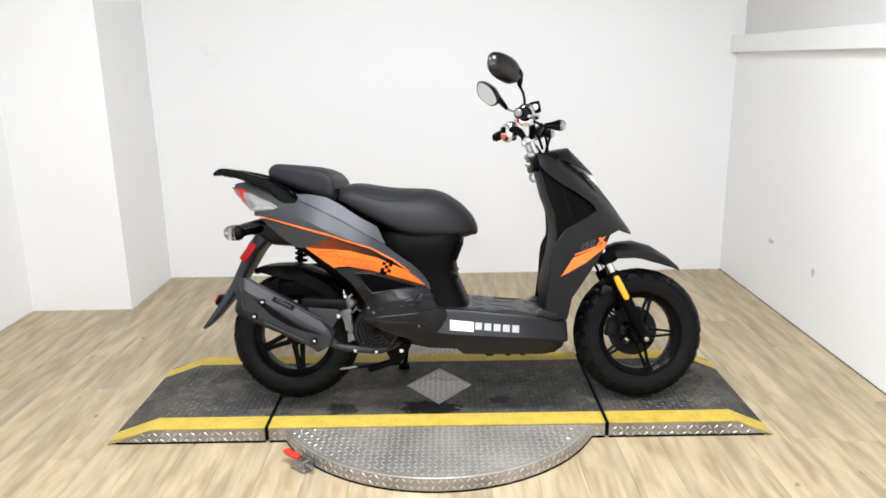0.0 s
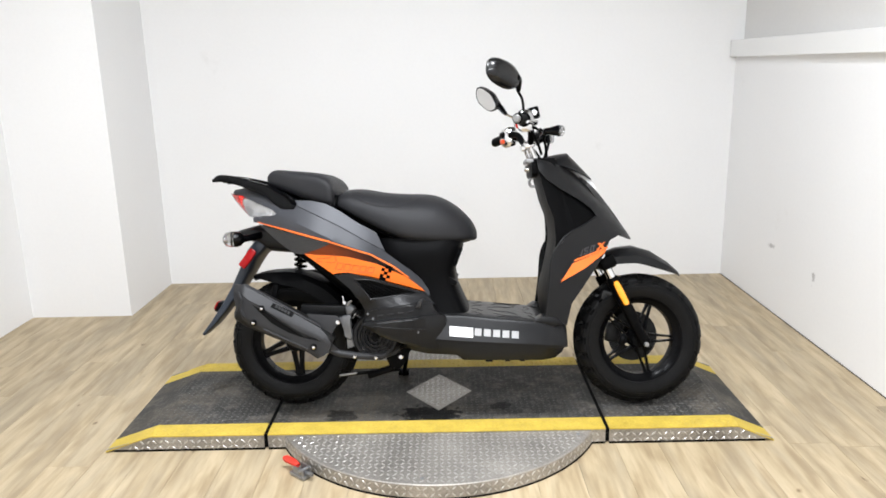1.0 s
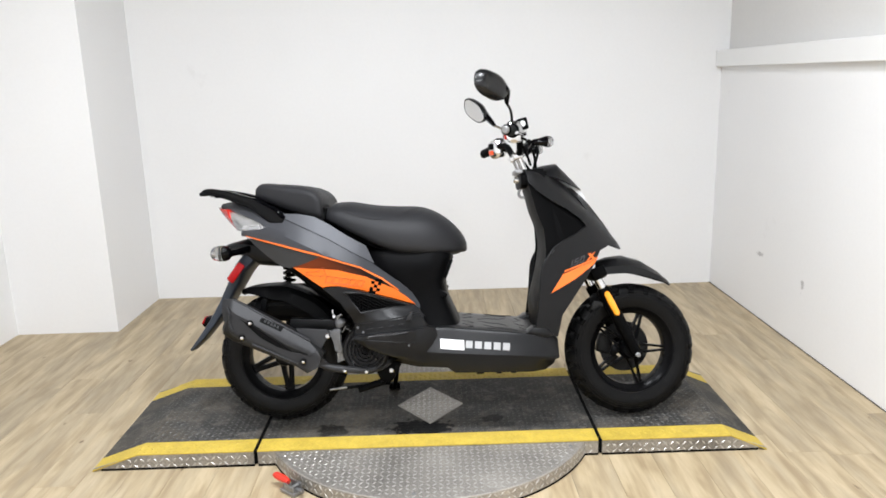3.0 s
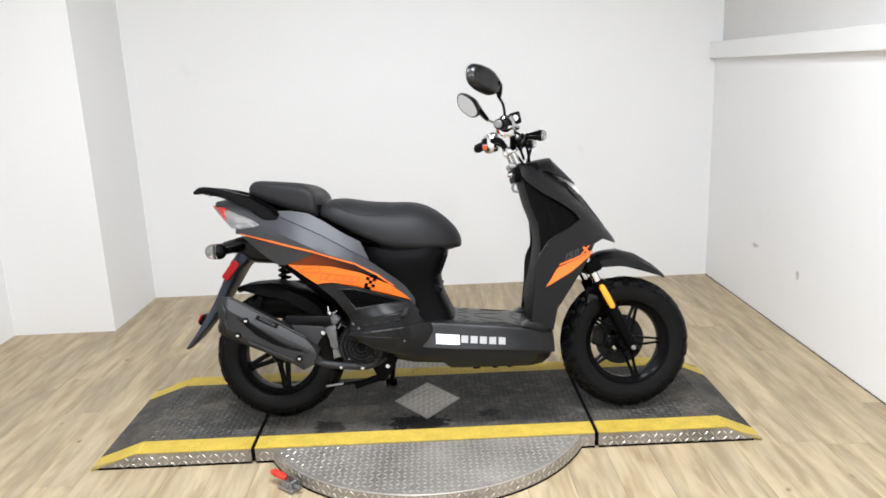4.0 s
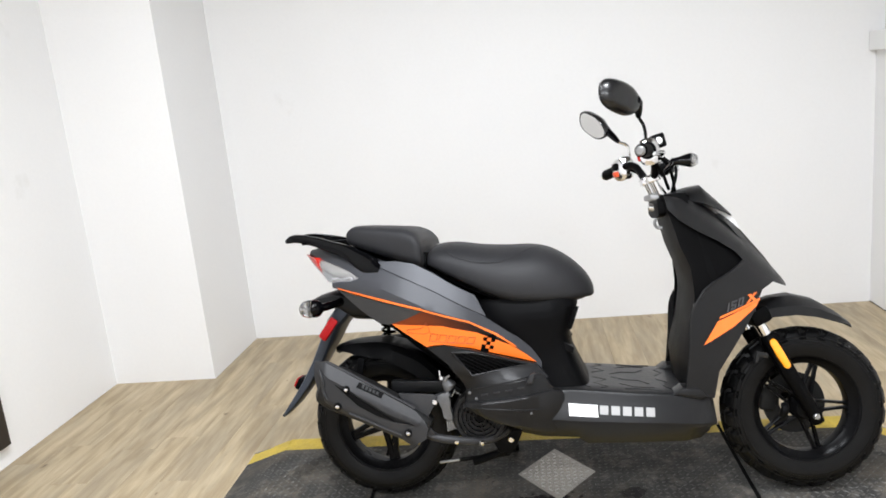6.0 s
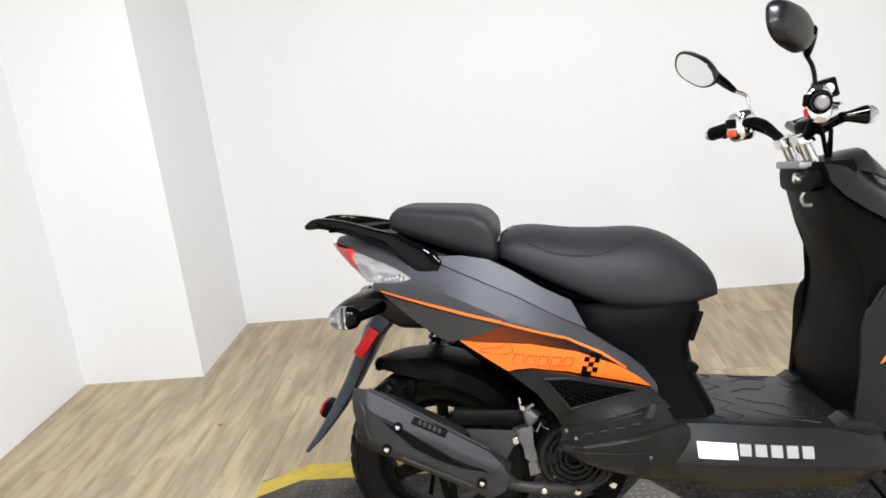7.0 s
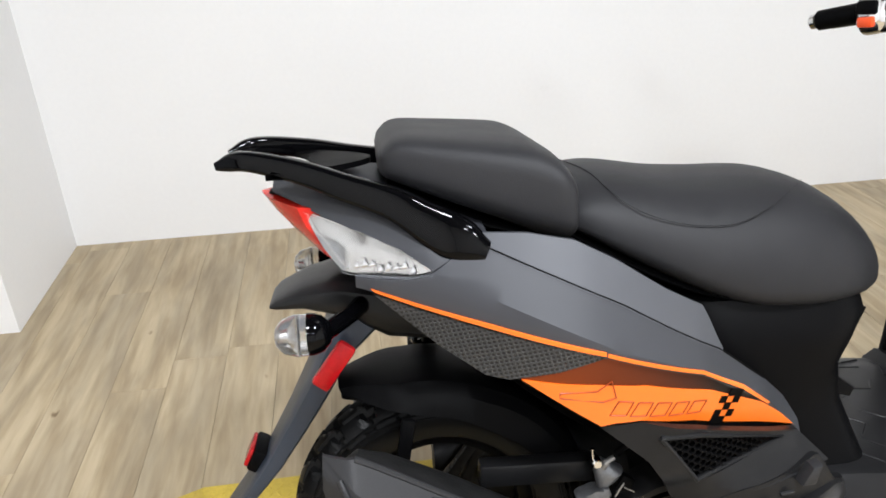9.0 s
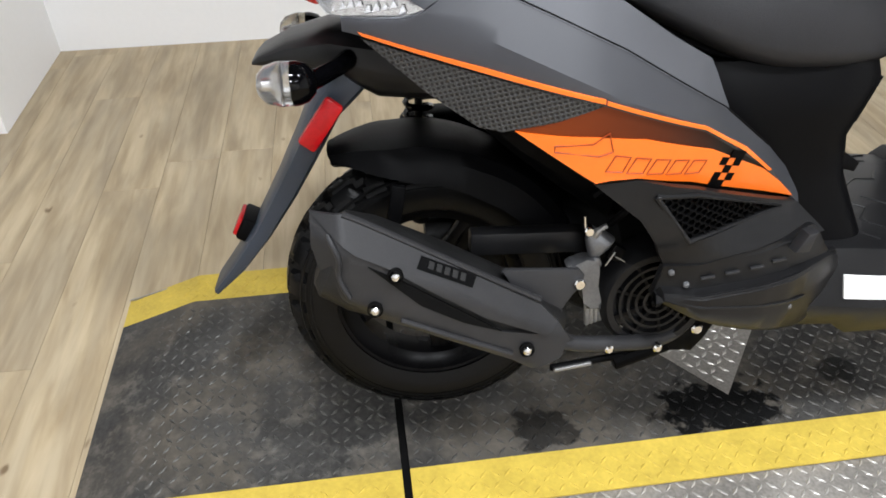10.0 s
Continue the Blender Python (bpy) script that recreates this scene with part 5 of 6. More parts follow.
# fork
for s in (-1, 1):
    up, low = Vector((1.155, s * 0.078, 0.60)), Vector((1.345, s * 0.078, 0.222))
    d = (low - up).normalized()
    bm = bmesh.new()
    cyl(bm, up, up + d * 0.20, 0.0155, 20)
    leg = steered("fork_tube", bm, M_CHROME, None, "chrome fork tube")
    bm = bmesh.new()
    tube(bm, [up + d * 0.135, up + d * 0.142, up + d * 0.30, low - d * 0.02, low + d * 0.012], [0.019, 0.023, 0.022, 0.0195, 0.017], 18)
    steered("fork_lower", bm, M_INNER, leg, "black fork lower leg")
    bm = bmesh.new()
    a, b = up + d * 0.150, up + d * 0.245
    rings = []
    side = Vector((0, 1, 0)).cross(d)
    for f, w in ((0, 0.006), (0.08, 0.011), (0.5, 0.0125), (0.92, 0.011), (1, 0.006)):
        p = a.lerp(b, f) + Vector((0, s * 0.024, 0))
        rings.append([p + side * u + Vector((0, v, 0)) for u, v in hoop(10, w, 0.006, 3)])
    rings_to(bm, rings)
    steered("reflector", bm, M_AMBER, leg, "amber fork reflector")
    bm = bmesh.new()
    cyl(bm, (FC[0], s * 0.05, FC[2] - 0.01), (FC[0] + 0.004, s * 0.105, FC[2] - 0.012), 0.0095, 6, 0.002)
    steered("axle_nut", bm, M_ALU, leg, "steel axle nut")
bm = bmesh.new()
box(bm, (1.20, 0, 0.535), (0.06, 0.20, 0.05), (0, -24, 0), 0.012)
steered("fork_yoke", bm, M_INNER)
bm = bmesh.new()
box(bm, (1.188, -0.112, 0.425), (0.035, 0.012, 0.014), (0, 15, 0), 0.003)
box(bm, (1.172, -0.112, 0.415), (0.012, 0.014, 0.024), (0, 15, 0), 0.003)
steered("hose_clip", bm, M_ENGINE, None, "dark steel hose clip")

# front fender
bm = bmesh.new()
rings = []
for x, zt, zs, w in ((1.165, 0.545, 0.520, 0.050), (1.20, 0.570, 0.525, 0.070), (1.25, 0.588, 0.528, 0.078), (1.31, 0.594, 0.530, 0.077), (1.38, 0.574, 0.518, 0.068), (1.44, 0.536, 0.500, 0.050), (1.485, 0.497, 0.484, 0.024), (1.498, 0.480, 0.475, 0.006)):
    rings.append([(x, -w, zs), (x, -w * 0.95, zs + (zt - zs) * 0.45), (x, -w * 0.55, zs + (zt - zs) * 0.85), (x, 0, zt), (x, w * 0.55, zs + (zt - zs) * 0.85), (x, w * 0.95, zs + (zt - zs) * 0.45), (x, w, zs),
                  (x, w * 0.9, zs), (x, w * 0.5, zs + (zt - zs) * 0.72), (x, 0, zt - 0.006), (x, -w * 0.5, zs + (zt - zs) * 0.72), (x, -w * 0.9, zs)])
rings_to(bm, rings)
steered("front_fender", bm, M_SHIELD, None, "charcoal beak front fender")

STANCE["m"] = pose(0, 0, 0.245, 0, -0.75, 0) @ Matrix.Diagonal((0.962, 1, 1, 1)) @ pose(0, 0, -0.245)
# rear hugger fender
bm = bmesh.new()
rings = []
for k in range(25):
    a = radians(20 + 101 * k / 24)
    f = k / 24
    ro, w = interp(f, [(0, 0.262), (0.5, 0.265), (0.8, 0.278), (1.0, 0.300)]), interp(f, [(0, 0.080), (0.5, 0.088), (0.85, 0.085), (1.0, 0.045)])
    ri = interp(f, [(0, 0.245), (0.1, 0.202), (0.45, 0.204), (0.75, 0.224), (0.88, 0.250), (1.0, 0.288)])
    d = Vector((math.cos(a), 0, math.sin(a)))
    c = Vector(RC)
    pts = [(ri, -w - 0.008), (ro - 0.02, -w), (ro - 0.004, -w * 0.8), (ro, -w * 0.4), (ro, w * 0.4), (ro - 0.004, w * 0.8), (ro - 0.02, w), (ri, w + 0.008), (ri, w + 0.004), (ro - 0.024, w - 0.005), (ro - 0.006, w * 0.4), (ro - 0.006, -w * 0.4), (ro - 0.024, -w + 0.005), (ri, -w - 0.004)]
    rings.append([c + d * r + Vector((0, y, 0)) for r, y in pts])
rings_to(bm, rings)
part("rear_fender", bm, M_PLASTIC, scooter, "black plastic hugger over the rear wheel")
bm = bmesh.new()
box(bm, (-0.055, -0.102, 0.43), (0.022, 0.012, 0.085), (0, 12, 0), 0.003)
part("fender_strut", bm, M_PLASTIC, scooter)

# number plate holder with reflectors, rear indicators
bm = bmesh.new()
rings = []
for x, z, w, t in ((-0.085, 0.625, 0.088, 0.030), (-0.125, 0.585, 0.088, 0.026), (-0.165, 0.515, 0.078, 0.022), (-0.205, 0.450, 0.057, 0.020), (-0.25, 0.385, 0.054, 0.016), (-0.30, 0.325, 0.050, 0.012), (-0.345, 0.280, 0.040, 0.006)):
    n = Vector((0.78, 0, -0.62))
    rings.append([Vector((x - 0.018, 0, z)) + n * b + Vector((0, a, 0)) for a, b in hoop(16, w, t, 4)])
rings_to(bm, rings)
holder = part("plate_holder", bm, M_BLUEGREY, scooter, "blue-grey plastic number plate holder")
bm = bmesh.new()
box(bm, (-0.291, 0.004, 0.376), (0.044, 0.064, 0.040), (0, 30, 0), 0.006)
part("plate_lamp", bm, M_INNER, holder)
bm = bmesh.new()
box(bm, (-0.3115, 0.004, 0.388), (0.008, 0.056, 0.032), (0, 30, 0), 0.003)
part("reflector", bm, M_REDREF, holder, "red rear reflector")
for s in (-1, 1):
    bm = bmesh.new()
    box(bm, (-0.151, s * 0.104, 0.571), (0.030, 0.014, 0.080), (0, 39, 0), 0.006)
    part("reflector", bm, M_REDREF, holder, "red side reflector")
bm = bmesh.new()
rings = []
for x, zt, zb, w in ((0.12, 0.64, 0.575, 0.11), (0.03, 0.665, 0.582, 0.115), (-0.065, 0.690, 0.590, 0.105), (-0.13, 0.690, 0.625, 0.085), (-0.19, 0.676, 0.640, 0.070), (-0.232, 0.658, 0.640, 0.055), (-0.243, 0.648, 0.642, 0.045)):
    rings.append([(x, a, b + (zt + zb) / 2) for a, b in hoop(18, w, (zt - zb) / 2, 3.2)])
rings_to(bm, rings)
part("rear_mudguard", bm, M_SHIELD, scooter, "black plastic tail mudguard")
for s in (-1, 1):
    bm = bmesh.new()
    tube(bm, [(-0.10, s * 0.085, 0.655), (-0.118, s * 0.115, 0.650), (-0.145, s * 0.145, 0.646), (-0.152, s * 0.156, 0.645)], [0.014, 0.012, 0.013, 0.012], 12)
    ind = part("rear_indicator", bm, M_GLOSS, scooter, "black indicator with a clear lens")
    bm = bmesh.new()
    lathe(bm, [(0.0005, -0.143), (0.014, -0.146), (0.024, -0.156), (0.0280, -0.168), (0.0285, -0.176), (0.024, -0.177)], (0, s * 0.158, 0.645), 24, "x")
    part("housing", bm, M_GLOSS, ind)
    bm = bmesh.new()
    lathe(bm, [(0.0280, -0.176), (0.0285, -0.192), (0.024, -0.210), (0.014, -0.220), (0.0005, -0.223)], (0, s * 0.158, 0.645), 24, "x")
    part("lens", bm, M_FROST, ind, "clear lens").visible_shadow = False
    bm = bmesh.new()
    lathe(bm, [(0.0005, -0.214), (0.006, -0.210), (0.007, -0.20), (0.021, -0.188)], (0, s * 0.158, 0.645), 18, "x")
    part("bulb", bm, M_REFL, ind)

bm = bmesh.new()
rings = []
for x, zt, zb, w in ((-0.03, 0.485, 0.36, 0.025), (-0.015, 0.500, 0.34, 0.042), (0.10, 0.500, 0.33, 0.050), (0.26, 0.480, 0.34, 0.050), (0.28, 0.465, 0.36, 0.035)):
    rings.append([(x, 0.165 + a, b + (zt + zb) / 2) for a, b in hoop(18, w, (zt - zb) / 2, 4)])
rings_to(bm, rings)
part("air_box", bm, M_INNER, scooter, "black air filter box")
# rear shock absorber
bm = bmesh.new()
coil = []
for k in range(101):
    f = k / 100
    a = f * 2 * math.pi * 10
    coil.append((-0.005 + 0.02 * (1 - f) * 0.5 + 0.023 * math.cos(a), 0.105 + 0.023 * math.sin(a), 0.60 - 0.20 * f))
tube(bm, coil, 0.0052, 8)
shock = part("rear_shock", bm, M_GLOSS, scooter, "black coil spring shock absorber")
bm = bmesh.new()
cyl(bm, (0.005, 0.105, 0.615), (-0.005, 0.105, 0.36), 0.007, 14)
cyl(bm, (-0.004, 0.105, 0.38), (-0.006, 0.105, 0.31), 0.017, 14, 0.003)
part("damper", bm, M_ENGINE, shock)

# engine and drive
bm = bmesh.new()
rings = []
for x, zt, zb, y0, y1 in ((0.0, 0.31, 0.19, 0.07, 0.15), (0.12, 0.33, 0.17, 0.065, 0.165), (0.24, 0.37, 0.17, -0.02, 0.17), (0.30, 0.39, 0.18, -0.13, 0.17), (0.40, 0.38, 0.19, -0.14, 0.16), (0.48, 0.33, 0.22, -0.12, 0.13)):
    rings.append([(x, (y0 + y1) / 2 + a, (zt + zb) / 2 + b) for a, b in hoop(20, (y1 - y0) / 2, (zt - zb) / 2, 3.5)])
rings_to(bm, rings)
part("engine", bm, M_ENGINE, scooter, "dark cast engine block")
FANC = (0.340, 0, 0.286)
bm = bmesh.new()
lathe(bm, [(0.088, -0.13), (0.088, -0.172), (0.080, -0.184), (0.070, -0.184), (0.068, -0.174), (0.0005, -0.168)], FANC, 48)
fan = part("fan_cover", bm, M_SHIELD, scooter, "round black cooling fan cover")
for r in (0.020, 0.033, 0.046, 0.059):
    bm = bmesh.new()
    lathe(bm, [(r - 0.0028, -0.172), (r - 0.0022, -0.184), (r + 0.0022, -0.184), (r + 0.0028, -0.172)], FANC, 40)
    part("grille_ring", bm, M_SHIELD, fan)
for k in range(9):
    a = 2 * math.pi * k / 9
    bm = bmesh.new()
    box(bm, (FANC[0] + 0.043 * math.cos(a), -0.178, FANC[2] + 0.043 * math.sin(a)), (0.056, 0.010, 0.005), (0, -math.degrees(a), 0))
    part("grille_bar", bm, M_RIM, fan)
bm = bmesh.new()
lathe(bm, [(0.0005, -0.186), (0.010, -0.186), (0.012, -0.174)], FANC, 16)
part("hub_cap", bm, M_PLASTIC, fan)
# pale cast bracket, swing arm and small fittings behind the fan
bm = bmesh.new()
prism(bm, [(0.197, 0.353), (0.203, 0.358), (0.228, 0.358), (0.238, 0.366), (0.248, 0.364), (0.252, 0.352), (0.243, 0.340), (0.242, 0.316), (0.249, 0.288), (0.256, 0.274), (0.232, 0.276), (0.230, 0.290), (0.222, 0.314), (0.218, 0.339), (0.199, 0.346)], -0.176, -0.150, 0.005)
bracket = part("engine_bracket", bm, M_CARB, scooter, "pale cast aluminium bracket")
for k in range(4):
    bm = bmesh.new()
    cyl(bm, (0.2335 + 0.0068 * k, -0.165, 0.280), (0.2355 + 0.0068 * k, -0.165, 0.242 + 0.002 * k), 0.0042, 10, 0.002)
    part("bracket_rib", bm, M_ALU, bracket, "bright cast rib")
bm = bmesh.new()
rings = []
for x, z, r in ((0.230, 0.409, 0.006), (0.236, 0.402, 0.009), (0.243, 0.392, 0.016), (0.251, 0.381, 0.021), (0.249, 0.371, 0.017), (0.243, 0.362, 0.011)):
    rings.append([(x + a, -0.160 + b, z + 0.4 * a) for a, b in hoop(16, r, r * 0.8, 2.6)])
rings_to(bm, rings)
carb = part("carburettor", bm, M_CARB, scooter, "grey cast carburettor body")
bm = bmesh.new()
tube(bm, curve_pts([(0.238, -0.168, 0.398), (0.245, -0.172, 0.410), (0.255, -0.172, 0.415)], 4), [0.006] * 4 + [0.004] * 5, 8)
part("carburettor_ear", bm, M_ALU, carb)
bm = bmesh.new()
cyl(bm, (0.228, -0.160, 0.409), (0.228, -0.178, 0.409), 0.008, 8, 0.002)
part("cable_nut", bm, M_CHROME, carb, "bright cable nut")
bm = bmesh.new()
cyl(bm, (0.224, -0.170, 0.408), (0.222, -0.170, 0.432), 0.0028, 8)
part("cable_end", bm, M_CHROME, carb)
bm = bmesh.new()
box(bm, (0.2725, -0.168, 0.3690), (0.022, 0.016, 0.024), (0, 32, 0), 0.002)
plug = part("wiring_connector", bm, M_INNER, scooter, "black wiring connector with a bright edge")
bm = bmesh.new()
box(bm, (0.2625, -0.1755, 0.3615), (0.003, 0.003, 0.026), (0, 32, 0), 0.001)
box(bm, (0.2780, -0.1755, 0.3600), (0.019, 0.002, 0.0015), (0, 32, 0))
part("clip", bm, M_ALU, plug)
for a, b, r in (((0.207, -0.195, 0.345), (0.207, -0.214, 0.345), 0.009), ((0.288, -0.165, 0.238), (0.288, -0.175, 0.238), 0.007)):
    bm = bmesh.new()
    cyl(bm, a, b, r, 8, 0.002)
    part("bolt", bm, M_CHROME, scooter, "bright steel bolt")
bm = bmesh.new()
box(bm, (0.150, -0.125, 0.378), (0.19, 0.03, 0.036), (0, 3, 0), 0.004)
part("air_duct", bm, M_SHIELD, scooter, "black duct over the swing arm")
for pts, r in ((((0.25, -0.12, 0.44), (0.28, -0.13, 0.47), (0.30, -0.10, 0.50)), 0.008), (((0.27, -0.14, 0.40), (0.30, -0.15, 0.44), (0.29, -0.12, 0.48)), 0.006), (((0.21, -0.11, 0.36), (0.24, -0.13, 0.33), (0.24, -0.12, 0.27)), 0.009),
               (((0.36, -0.15, 0.22), (0.42, -0.15, 0.235), (0.47, -0.13, 0.26)), 0.008)):
    bm = bmesh.new()
    tube(bm, curve_pts(pts, 5), r, 8)
    part("hose", bm, M_INNER, scooter, "black rubber hose")

# exhaust
bm = bmesh.new()
rings = []
for f, hw, hz in ((0.0, 0.030, 0.048), (0.03, 0.045, 0.060), (0.15, 0.052, 0.066), (0.45, 0.052, 0.062), (0.75, 0.048, 0.052), (0.95, 0.040, 0.042), (1.0, 0.028, 0.030)):
    p = Vector((-0.160, -0.185, 0.420)).lerp(Vector((0.180, -0.185, 0.260)), f)
    u = Vector((0.157, 0, 0.335)).normalized()
    rings.append([p + Vector((0, a, 0)) + u * b for a, b in hoop(24, hw, hz, 3.2)])
rings_to(bm, rings)
exhaust = part("exhaust", bm, M_ENGINE, scooter, "dark exhaust silencer with a grey heat shield")
HS = lambda x, z: 0.244 - 0.6 * max(0, abs((z - 0.418) + 0.52 * (x + 0.15)) - 0.036) - 0.8 * max(0, -0.135 - x)
shields = [
    [(-0.172, 0.487), (-0.128, 0.487), (-0.09, 0.468), (-0.06, 0.447), (0.04, 0.388), (0.145, 0.328), (0.170, 0.302), (0.150, 0.285), (0.06, 0.325), (-0.02, 0.378), (-0.07, 0.414), (-0.115, 0.438)],
    [(-0.172, 0.487), (-0.115, 0.438), (-0.07, 0.414), (-0.075, 0.402), (0.0, 0.350), (0.085, 0.296), (0.150, 0.285), (0.170, 0.302), (0.186, 0.275), (0.175, 0.242), (0.132, 0.220), (0.10, 0.243), (0.01, 0.282), (-0.07, 0.320), (-0.148, 0.362), (-0.166, 0.40), (-0.176, 0.44)]]
bm = bmesh.new()
skin(bm, [shields[0]], HS, 0.006, -1, 0.02)
part("heat_shield", bm, M_EXH, exhaust, "grey upper heat shield")
bm = bmesh.new()
skin(bm, [shields[1]], lambda x, z: HS(x, z) - 0.004, 0.006, -1, 0.02)
part("heat_shield", bm, M_EXH, exhaust, "grey lower heat shield")
bm = bmesh.new()
skin(bm, [[(-0.10, 0.420), (-0.05, 0.390), (0.02, 0.342), (0.085, 0.298), (0.03, 0.318), (-0.03, 0.352)]], lambda x, z: HS(x, z) - 0.0025, 0.003, -1, 0.03)
part("slot", bm, M_DARK, exhaust, "black slot in the heat shield")
for x, z in ((-0.063, 0.404), (-0.095, 0.354), (0.122, 0.264)):
    y = -HS(x, z)
    bm = bmesh.new()
    lathe(bm, [(0.0110, y + 0.004), (0.0115, y - 0.002), (0.009, y - 0.003)], (x, 0, z), 20)
    part("washer", bm, M_DARK, exhaust)
    bm = bmesh.new()
    lathe(bm, [(0.0062, y + 0.002), (0.0062, y - 0.005), (0.0045, y - 0.007), (0.0005, y - 0.008)], (x, 0, z), 14)
    part("bolt", bm, M_CHROME, exhaust, "bright dome bolt")
for pts, r in ((((-0.150, 0.462), (-0.138, 0.435), (-0.140, 0.405), (-0.128, 0.375)), 0.004), (((-0.06, 0.330), (0.0, 0.303), (0.06, 0.276), (0.10, 0.258)), 0.004), (((-0.128, 0.486), (-0.09, 0.466), (0.04, 0.392), (0.145, 0.333)), 0.005)):
    bm = bmesh.new()
    tube(bm, [(p.x, -HS(p.x, p.z) + 0.002, p.z) for p in curve_pts([(a, 0, c) for a, c in pts], 6)], r, 8)
    part("shield_rib", bm, M_EXH, exhaust)
bm = bmesh.new()
skin(bm, [[(-0.033, 0.408), (-0.025, 0.421), (0.052, 0.383), (0.044, 0.370)]], HS, 0.003, -1, 0.03, 0.0015)
part("badge", bm, M_INNER, exhaust, "black maker's plate")
for k in range(5):
    x, z = -0.017 + 0.011 * k, 0.4085 - 0.0055 * k
    bm = bmesh.new()
    skin(bm, [[(x, z - 0.003), (x + 0.003, z + 0.005), (x + 0.010, z + 0.0015), (x + 0.007, z - 0.0065)]], HS, 0.002, -1, 0.05, 0.0022)
    part("badge_mark", bm, M_ENGINE, exhaust, smooth=False)
bm = bmesh.new()
prism(bm, [(0.090, 0.372), (0.094, 0.377), (0.206, 0.367), (0.215, 0.356), (0.213, 0.340), (0.197, 0.326), (0.180, 0.305), (0.181, 0.268), (0.205, 0.246), (0.170, 0.235), (0.140, 0.285), (0.110, 0.350)], -0.207, -0.198, 0.003)
part("hanger", bm, M_EXH, exhaust, "grey steel hanger bracket")
bm = bmesh.new()
tube(bm, curve_pts([(0.165, -0.195, 0.250), (0.205, -0.195, 0.232), (0.270, -0.190, 0.221), (0.345, -0.182, 0.215), (0.40, -0.16, 0.225), (0.45, -0.12, 0.255)], 6), 0.0125, 14)
part("exhaust_pipe", bm, M_EXH, exhaust, "grey exhaust down pipe")
for x, z in ((0.263, 0.219), (0.342, 0.213)):
    bm = bmesh.new()
    cyl(bm, (x, -0.19, z), (x, -0.206, z), 0.0075, 10, 0.003)
    part("bolt", bm, M_CHROME, exhaust)
# centre stand, folded under the engine
bm = bmesh.new()
prism(bm, [(0.373, 0.200), (0.437, 0.238), (0.470, 0.232), (0.446, 0.186), (0.425, 0.160), (0.389, 0.165)], -0.150, -0.138, 0.003)
stand = part("centre_stand", bm, M_INNER, scooter, "black folded centre stand")
for a, b, r in (((0.188, -0.13, 0.137), (0.42, -0.12, 0.152), 0.006), ((0.425, -0.138, 0.172), (0.425, 0.10, 0.172), 0.009), ((0.30, -0.125, 0.132), (0.40, -0.12, 0.160), 0.013)):
    bm = bmesh.new()
    cyl(bm, a, b, r, 10, 0.002)
    part("stand_bar", bm, M_INNER, stand)
bm = bmesh.new()
cyl(bm, (0.192, -0.138, 0.138), (0.258, -0.138, 0.145), 0.004, 10, 0.002)
part("stand_tab", bm, M_ALU, stand, "bright stand tab")
bm = bmesh.new()
cyl(bm, (0.429, -0.145, 0.205), (0.429, -0.156, 0.205), 0.010, 12, 0.003)
part("stand_bolt", bm, M_CHROME, stand)
# side stand on the far side, foot on the deck
bm = bmesh.new()
tube(bm, curve_pts([(0.44, 0.13, 0.235), (0.42, 0.19, 0.15), (0.40, 0.245, 0.056), (0.395, 0.262, 0.052)], 5), 0.010, 10)
tube(bm, [(0.375, 0.262, 0.052), (0.42, 0.262, 0.052)], 0.012, 8)
part("side_stand", bm, M_INNER, scooter, "black side stand")

# handlebar
def hb(x, y, z):
    """Bar turned a little to the left."""
    a, y = radians(5.0), 0.84 * y - 0.024
    return (0.937 + (x - 0.94) * math.cos(a) - y * math.sin(a), y * math.cos(a) + (x - 0.94) * math.sin(a), z + 0.045 * (0.195 - y))


